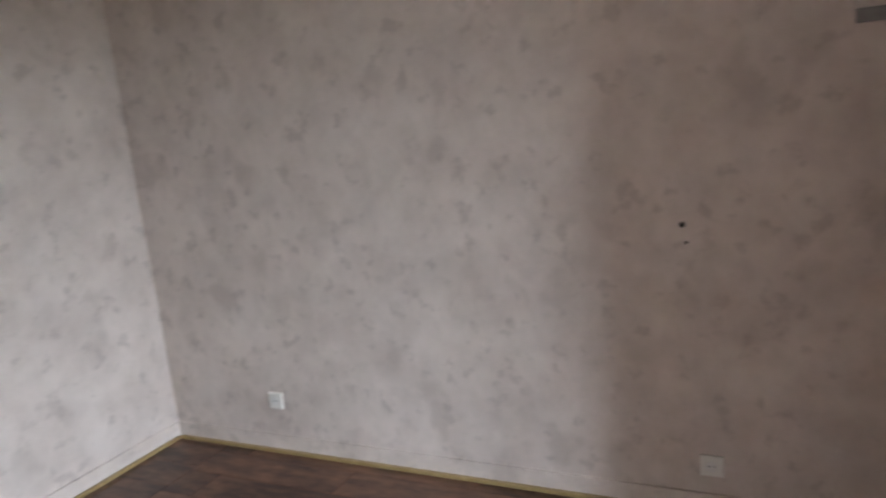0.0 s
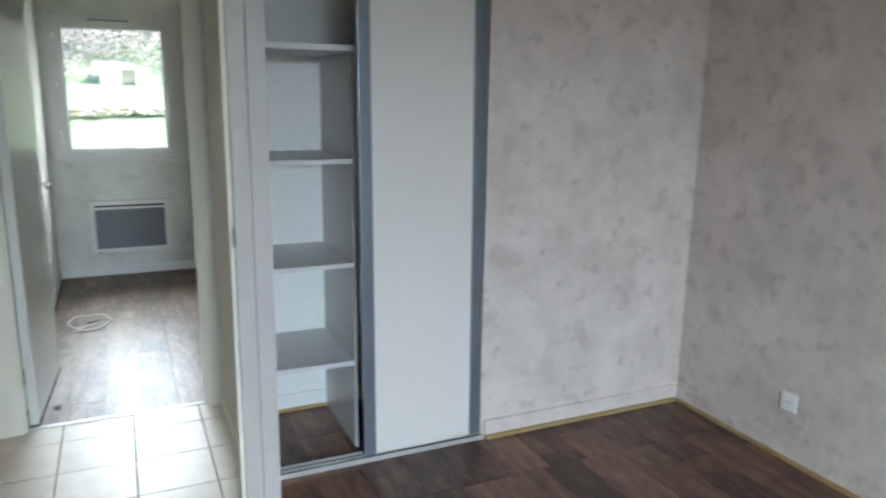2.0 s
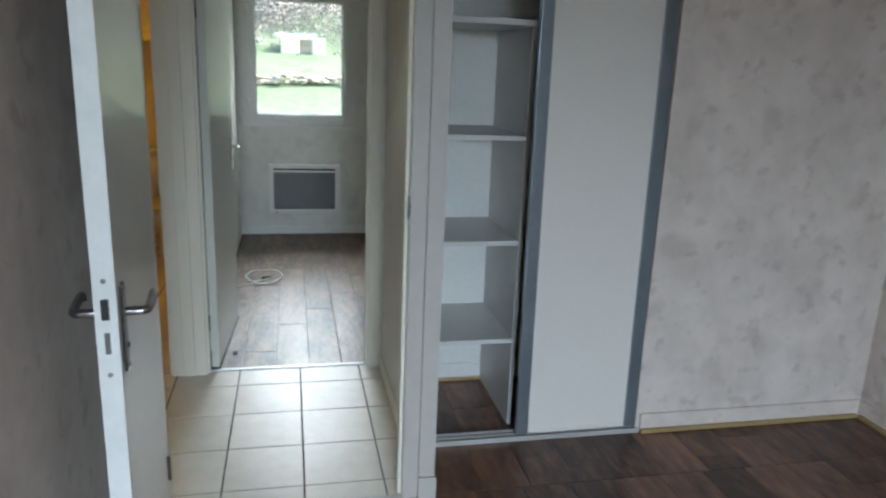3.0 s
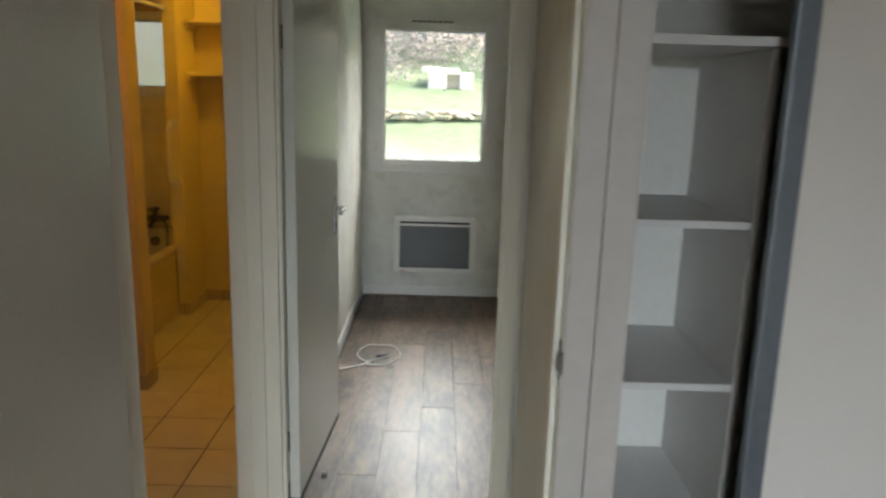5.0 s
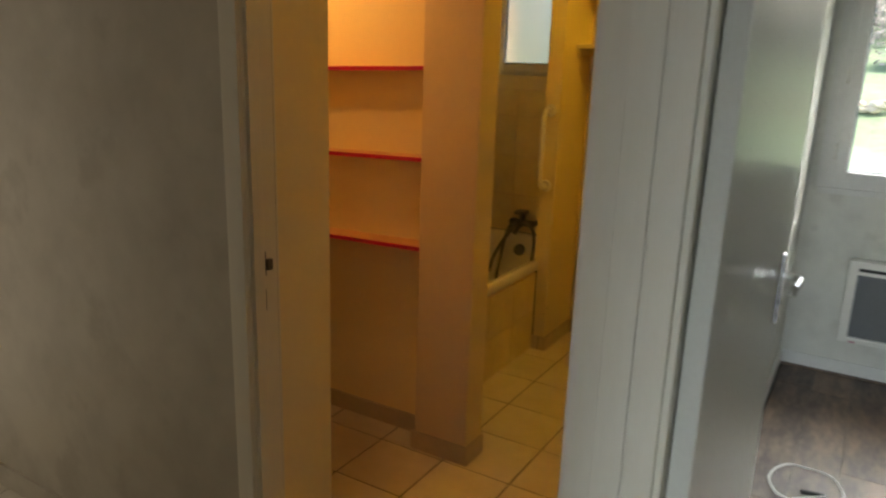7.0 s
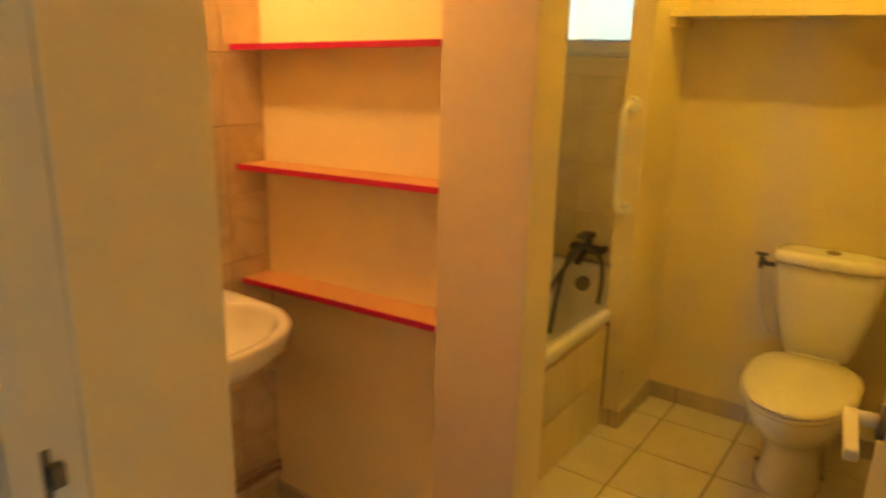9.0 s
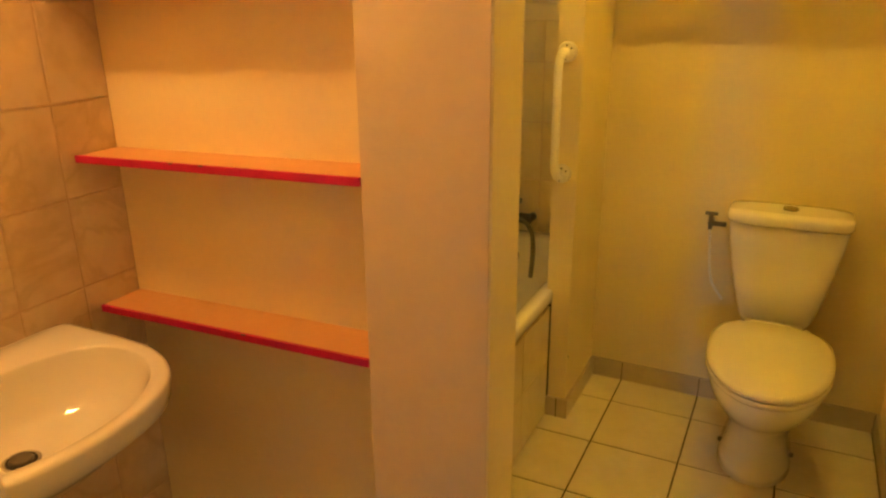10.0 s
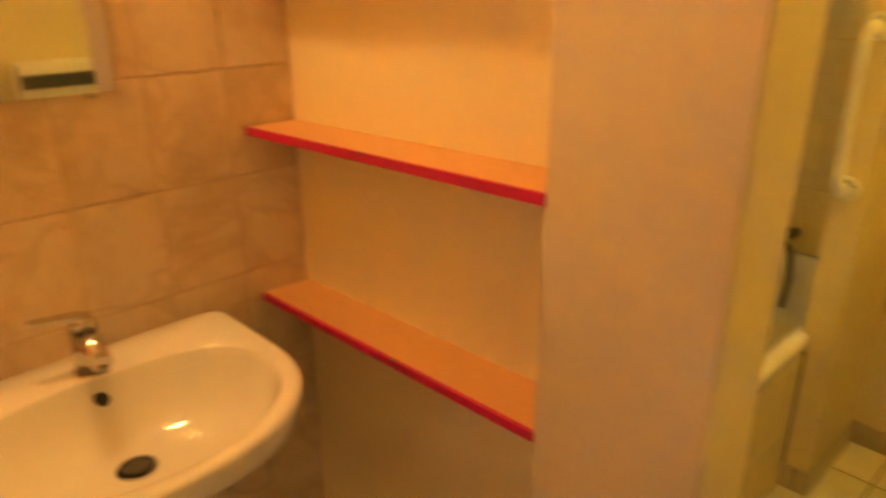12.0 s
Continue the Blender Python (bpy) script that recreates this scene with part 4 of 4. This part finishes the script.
part("cartridge", rod(bmesh.new(), (-2.01, 6.475, 0.585), (-2.01, 6.468, 0.640), 0.021, 18), M_DULL, mx)
part("lever_handle", cube(-2.032, -1.975, 6.39, 6.49, 0.640, 0.662, bevel=0.007), M_DULL, mx)
part("spout", tube([(-2.01, 6.47, 0.565), (-2.01, 6.42, 0.555), (-2.01, 6.37, 0.525)], 0.014), M_DULL, mx)
part("hose", tube([(-1.985, 6.455, 0.57), (-1.935, 6.43, 0.568), (-1.900, 6.41, 0.53), (-1.888, 6.395, 0.45), (-1.89, 6.38, 0.34)], 0.0105), M_DULL, mx, "dark flexible shower hose")
part("hose", tube([(-2.03, 6.455, 0.57), (-2.07, 6.43, 0.56), (-2.085, 6.39, 0.48), (-2.09, 6.34, 0.34), (-2.085, 6.27, 0.17)], 0.0105), M_DULL, mx, "dark flexible shower hose")
part("hand_shower", tube([(-2.02, 6.44, 0.60), (-2.07, 6.38, 0.50), (-2.12, 6.32, 0.38), (-2.14, 6.29, 0.27)], 0.012), M_DULL, mx)

fh = thing("bathroom_heater", (-0.545, 4.70, 0.86), "white bathroom fan heater with dark grille", "heater")
part("housing", cube(-0.625, -0.531, 4.557, 4.837, 0.86, 1.155, bevel=0.04), M_PLASTIC, fh)
part("grille", cube(-0.629, -0.621, 4.568, 4.826, 1.062, 1.112, bevel=0.004), M_DARK, fh, "dark air grille")
for k in range(4):
    part("grille_bar", cube(-0.632, -0.628, 4.57, 4.824, 1.067 + k * 0.012, 1.070 + k * 0.012), M_HEATER, fh)
part("knob", rod(bmesh.new(), (-0.623, 4.645, 1.0), (-0.641, 4.645, 1.0), 0.013, 16), M_DARK, fh, "dark control knob")

# ---- garden outside ----


def ground_z(y):
    return -0.35 + 0.22 * min(max(y - 9, 0), 10) + min(max(0.5 * (y - 19.3), 0), 1.3)


bm = bmesh.new()
nx, ny = 40, 120
grid = []
for j in range(ny + 1):
    row = []
    for i in range(nx + 1):
        x = -60 + 120 * i / nx
        y = -60 + 160 * j / ny
        if j == 0:
            y = -900
        if j == ny:
            y = 900
        if i == 0:
            x = -900
        if i == nx:
            x = 900
        z = ground_z(y) + (0.05 * noise.noise(Vector((x * 0.3, y * 0.3, 0))) if y > 9 else 0)
        row.append(bm.verts.new((x, y, z)))
    grid.append(row)
for j in range(ny):
    for i in range(nx):
        f = bm.faces.new((grid[j][i], grid[j][i + 1], grid[j + 1][i + 1], grid[j + 1][i]))
        f.smooth = True
tagged(part("ground", bm, M_GRASS), "bright green lawn rising gently behind the house", "lawn", kind="structure")

rng = random.Random(4)


dry = thing("stone_wall", (0, 15.2, ground_z(15.2)), "low tumbled dry stone edging across lawn", "stone wall")
shapes = []
for k in range(6):
    bm = bmesh.new()
    bmesh.ops.create_icosphere(bm, subdivisions=1, radius=1.0)
    for v in bm.verts:
        v.co *= 0.75 + 0.4 * rng.random()
        v.co.z *= 0.55
    me = bpy.data.meshes.new("stone")
    bm.to_mesh(me)
    bm.free()
    me.materials.append(M_STONE)
    shapes.append(me)
for k in range(170):
    ob = new("stone", shapes[k % 6])
    x = -5 + 10 * (k + rng.random()) / 170
    s = 0.07 + 0.07 * rng.random()
    m = Matrix.Translation((x, 15.2 + 0.25 * rng.random() + 0.1 * math.sin(x * 2), ground_z(15.3) + 0.03 + 0.14 * rng.random())) @ pose(0, 0, 0, 0, 0, rng.random() * 360) @ Matrix.Diagonal((s * 1.3, s, s, 1))
    ob.parent = dry
    ob.matrix_parent_inverse = dry.matrix_basis.inverted()
    ob.matrix_basis = m

def leaf_cloud(bm, centre, radius, count, size):
    for _ in range(count):
        d = Vector((rng.gauss(0, 1), rng.gauss(0, 1), rng.gauss(0, 1)))
        p = Vector(centre) + Vector((d.x * radius[0], d.y * radius[1], d.z * radius[2])) * 0.5
        q = Euler((rng.random() * 6.3, rng.random() * 6.3, rng.random() * 6.3)).to_matrix()
        s = size * (0.6 + 0.8 * rng.random())
        bm.faces.new([bm.verts.new(p + q @ Vector(c) * s) for c in ((-0.5, 0, 0), (0, -0.35, 0.05), (0.6, 0, 0), (0, 0.35, 0.05))])


for nm, mt, seed_count, lb in (("ivy_bank", M_IVY, 70, "tangled grey-green ivy covering bank"), ("dry_scrub", M_SCRUB, 120, "pale dry scrub and bramble on bank")):
    bm = bmesh.new()
    for k in range(seed_count):
        x = -9 + 18 * rng.random()
        y = (19.6 if -1.2 < x < 1.9 else 18.2) + 3.2 * rng.random()
        leaf_cloud(bm, (x, y, ground_z(y) + 0.05 + 0.45 * rng.random()), (1.3, 0.6, 0.7), 300, 0.07)
    tagged(part(nm, bm, mt), lb, "undergrowth", kind="stuff")


sh = thing("stone_shelter", (0.36, 18.3, ground_z(18.3)), "small whitewashed stone shelter with dark opening", "shelter")
zs = ground_z(18.3)
for q in ((-0.17, 0.27, 18.05, 18.9, -0.15, 2.10 - zs), (0.56, 0.88, 18.05, 18.9, -0.15, 2.05 - zs)):
    part("side_wall", cube(q[0], q[1], q[2], q[3], zs + q[4], zs + q[5], bevel=0.04), M_PALE, sh)
part("back_wall", cube(0.272, 0.558, 18.20, 18.40, zs - 0.1, 2.0, bevel=0.01), M_STONE, sh)
part("lintel", cube(0.272, 0.558, 18.06, 18.9, 1.99, 2.11, bevel=0.02), M_PALE, sh)


def tree(x, y, h, seed):
    r = random.Random(seed)
    z0 = ground_z(y) - 0.1
    t = thing("bare_tree", (x, y, z0), "bare grey-brown tree on ivy-covered bank", "tree", "bare trees on bank")
    lean = Vector((r.uniform(-0.08, 0.08), 0, 1))
    bm = bmesh.new()
    rod(bm, (x, y, z0), Vector((x, y, z0)) + lean * h * 0.55, 0.13, 10, 0.09)
    rod(bm, Vector((x, y, z0)) + lean * h * 0.53, Vector((x, y, z0)) + lean * h, 0.09, 10, 0.03)
    part("trunk", bm, M_BARK, t)
    bm = bmesh.new()
    for k in range(16):
        a = Vector((x, y, z0)) + lean * h * r.uniform(0.25, 0.95)
        d = Vector((r.uniform(-1, 1), r.uniform(-0.6, 0.6), r.uniform(0.4, 1.1))).normalized()
        b = a + d * r.uniform(0.6, 1.8)
        rod(bm, a, b, 0.035, 6, 0.012)
        for _ in range(4):
            c = a.lerp(b, r.uniform(0.3, 1))
            rod(bm, c, c + Vector((r.uniform(-1, 1), r.uniform(-0.6, 0.6), r.uniform(0.2, 1))).normalized() * r.uniform(0.3, 0.9), 0.012, 5, 0.004)
    part("limbs", bm, M_BARK, t)
    bm = bmesh.new()
    for k in range(14):
        p = Vector((x, y, z0)) + lean * h * r.uniform(0.1, 0.8)
        leaf_cloud(bm, p, (0.5, 0.4, 0.6), 26, 0.1)
    part("crown", bm, M_SCRUB, t, "patchy dry leaves")


for k, (x, y) in enumerate(((-3.6, 22.4), (-2.1, 23.6), (-0.9, 22.8), (0.4, 23.9), (1.5, 22.6), (2.7, 23.5), (4.1, 22.9))):
    tree(x, y, 5.5 + (k * 37 % 20) / 10, 50 + k)

# ---- loose pieces of floors and walls ----
TILE = {}


def tile_piece(name, parent, x0, x1, y0, y1, z, h, mat):
    key = (name, round(x1 - x0, 3), round(y1 - y0, 3))
    if key not in TILE:
        a, b = (x1 - x0) / 2, (y1 - y0) / 2
        bm = bmesh.new()
        e = min(0.0028 if name == "wall_tile" else 0.0015, h * 0.6)
        lo = [bm.verts.new((sx * a, sy * b, -h)) for sx, sy in ((-1, -1), (1, -1), (1, 1), (-1, 1))]
        mid = [bm.verts.new((sx * a, sy * b, -e)) for sx, sy in ((-1, -1), (1, -1), (1, 1), (-1, 1))]
        hi = [bm.verts.new((sx * (a - e), sy * (b - e), 0)) for sx, sy in ((-1, -1), (1, -1), (1, 1), (-1, 1))]
        skin(bm, [lo, mid, hi], smooth=False)
        bm.faces.new(hi)
        me = bpy.data.meshes.new(name)
        bm.to_mesh(me)
        bm.free()
        me.materials.append(mat)
        TILE[key] = me
    ob = new(name, TILE[key])
    ob.parent = parent
    ob.matrix_basis = Matrix.Translation(((x0 + x1) / 2, (y0 + y1) / 2, z))
    return ob


GX, GY, G = 0.056, 3.39, 0.0028


def tile_floor(parent, x0, x1, y0, y1):
    i0, i1 = math.floor((x0 - GX) / 0.3), math.ceil((x1 - GX) / 0.3)
    j0, j1 = math.floor((y0 - GY) / 0.3), math.ceil((y1 - GY) / 0.3)
    for i in range(i0, i1):
        for j in range(j0, j1):
            a, b = max(GX + i * 0.3 + G, x0), min(GX + i * 0.3 + 0.3 - G, x1)
            c, d = max(GY + j * 0.3 + G, y0), min(GY + j * 0.3 + 0.3 - G, y1)
            if b - a > 0.01 and d - c > 0.01:
                tile_piece("tile", parent, a, b, c, d, 0.0, 0.004, M_TILE)


tile_floor(floor_hall, -3.0, 0.475, 2.362, 3.57)
tile_floor(floor_bath, -2.318, -0.53, 3.58, 6.53)


def planks(parent, x0, x1, y0, y1, w, length, mat, seed, gap=0.0005):
    r = random.Random(seed)
    x = x0
    while x < x1 - 0.005:
        y = y0 - length * r.random()
        xe = min(x + w, x1)
        while y < y1:
            a, b = max(y, y0), min(y + length, y1)
            if b - a > 0.01:
                tile_piece("plank", parent, x + gap, xe - gap, a + gap, b - gap, 0.0, 0.007, mat)
            y += length
        x = xe


planks(floor_bed, -0.46, 2.667, -0.65, 2.36, 0.19, 1.2, M_WALNUT, 3)
planks(floor_bed, -0.46, 1.85, -3.0, -0.651, 0.19, 1.2, M_WALNUT, 7)
planks(floor_bed, 0.53, 2.667, 2.361, 2.707, 0.19, 1.2, M_WALNUT, 4)
planks(floor_bed, 0.55, 1.52, 2.7075, 3.335, 0.19, 1.2, M_WALNUT, 5)
planks(floor_room, -0.407, 2.6, 3.592, 6.52, 0.17, 1.2, M_OAK, 6)


def wall_tiles(parent, kind, u0, u1, z0, z1, at, pu, pv, mu, mv, mat, z_from=0.0):
    """Tiles on an upright wall: kind 'x' lies in a plane x = at facing +x, 'y' faces -y."""
    rot = Matrix.Rotation(radians(90), 4, "Y") @ Matrix.Rotation(radians(90), 4, "Z") if kind == "x" else Matrix.Rotation(radians(90), 4, "X")
    i = math.floor((u0 - mu) / pu)
    while mu + i * pu < u1:
        j = math.floor((z0 - mv) / pv)
        while mv + j * pv < z1:
            a, b = max(mu + i * pu + 0.0012, u0), min(mu + (i + 1) * pu - 0.0012, u1)
            c, d = max(mv + j * pv + 0.0012, z0), min(mv + (j + 1) * pv - 0.0012, z1)
            if b - a > 0.008 and d - c > 0.008:
                ob = tile_piece("wall_tile", parent, a, b, c, d, 0, 0.0032, mat)
                p = (at, (a + b) / 2, (c + d) / 2) if kind == "x" else ((a + b) / 2, at, (c + d) / 2)
                ob.matrix_basis = Matrix.Translation(p) @ rot
            j += 1
        i += 1


wall_tiles(bpy.data.objects["wall_bath_west"], "x", 3.632, 4.721, 0.0, 2.09, -2.310, 0.15, 0.20, 4.43, 1.087, M_WTILE)
wall_tiles(bpy.data.objects["wall_bath_west"], "x", 4.802, 6.53, 0.49, 2.09, -2.309, 0.20, 0.25, 4.80, 0.49, M_TTILE)
wall_tiles(bpy.data.objects["wall_bath_north"], "y", -2.309, -1.661, 0.49, 1.403, 6.522, 0.20, 0.25, -2.309, 0.49, M_TTILE)
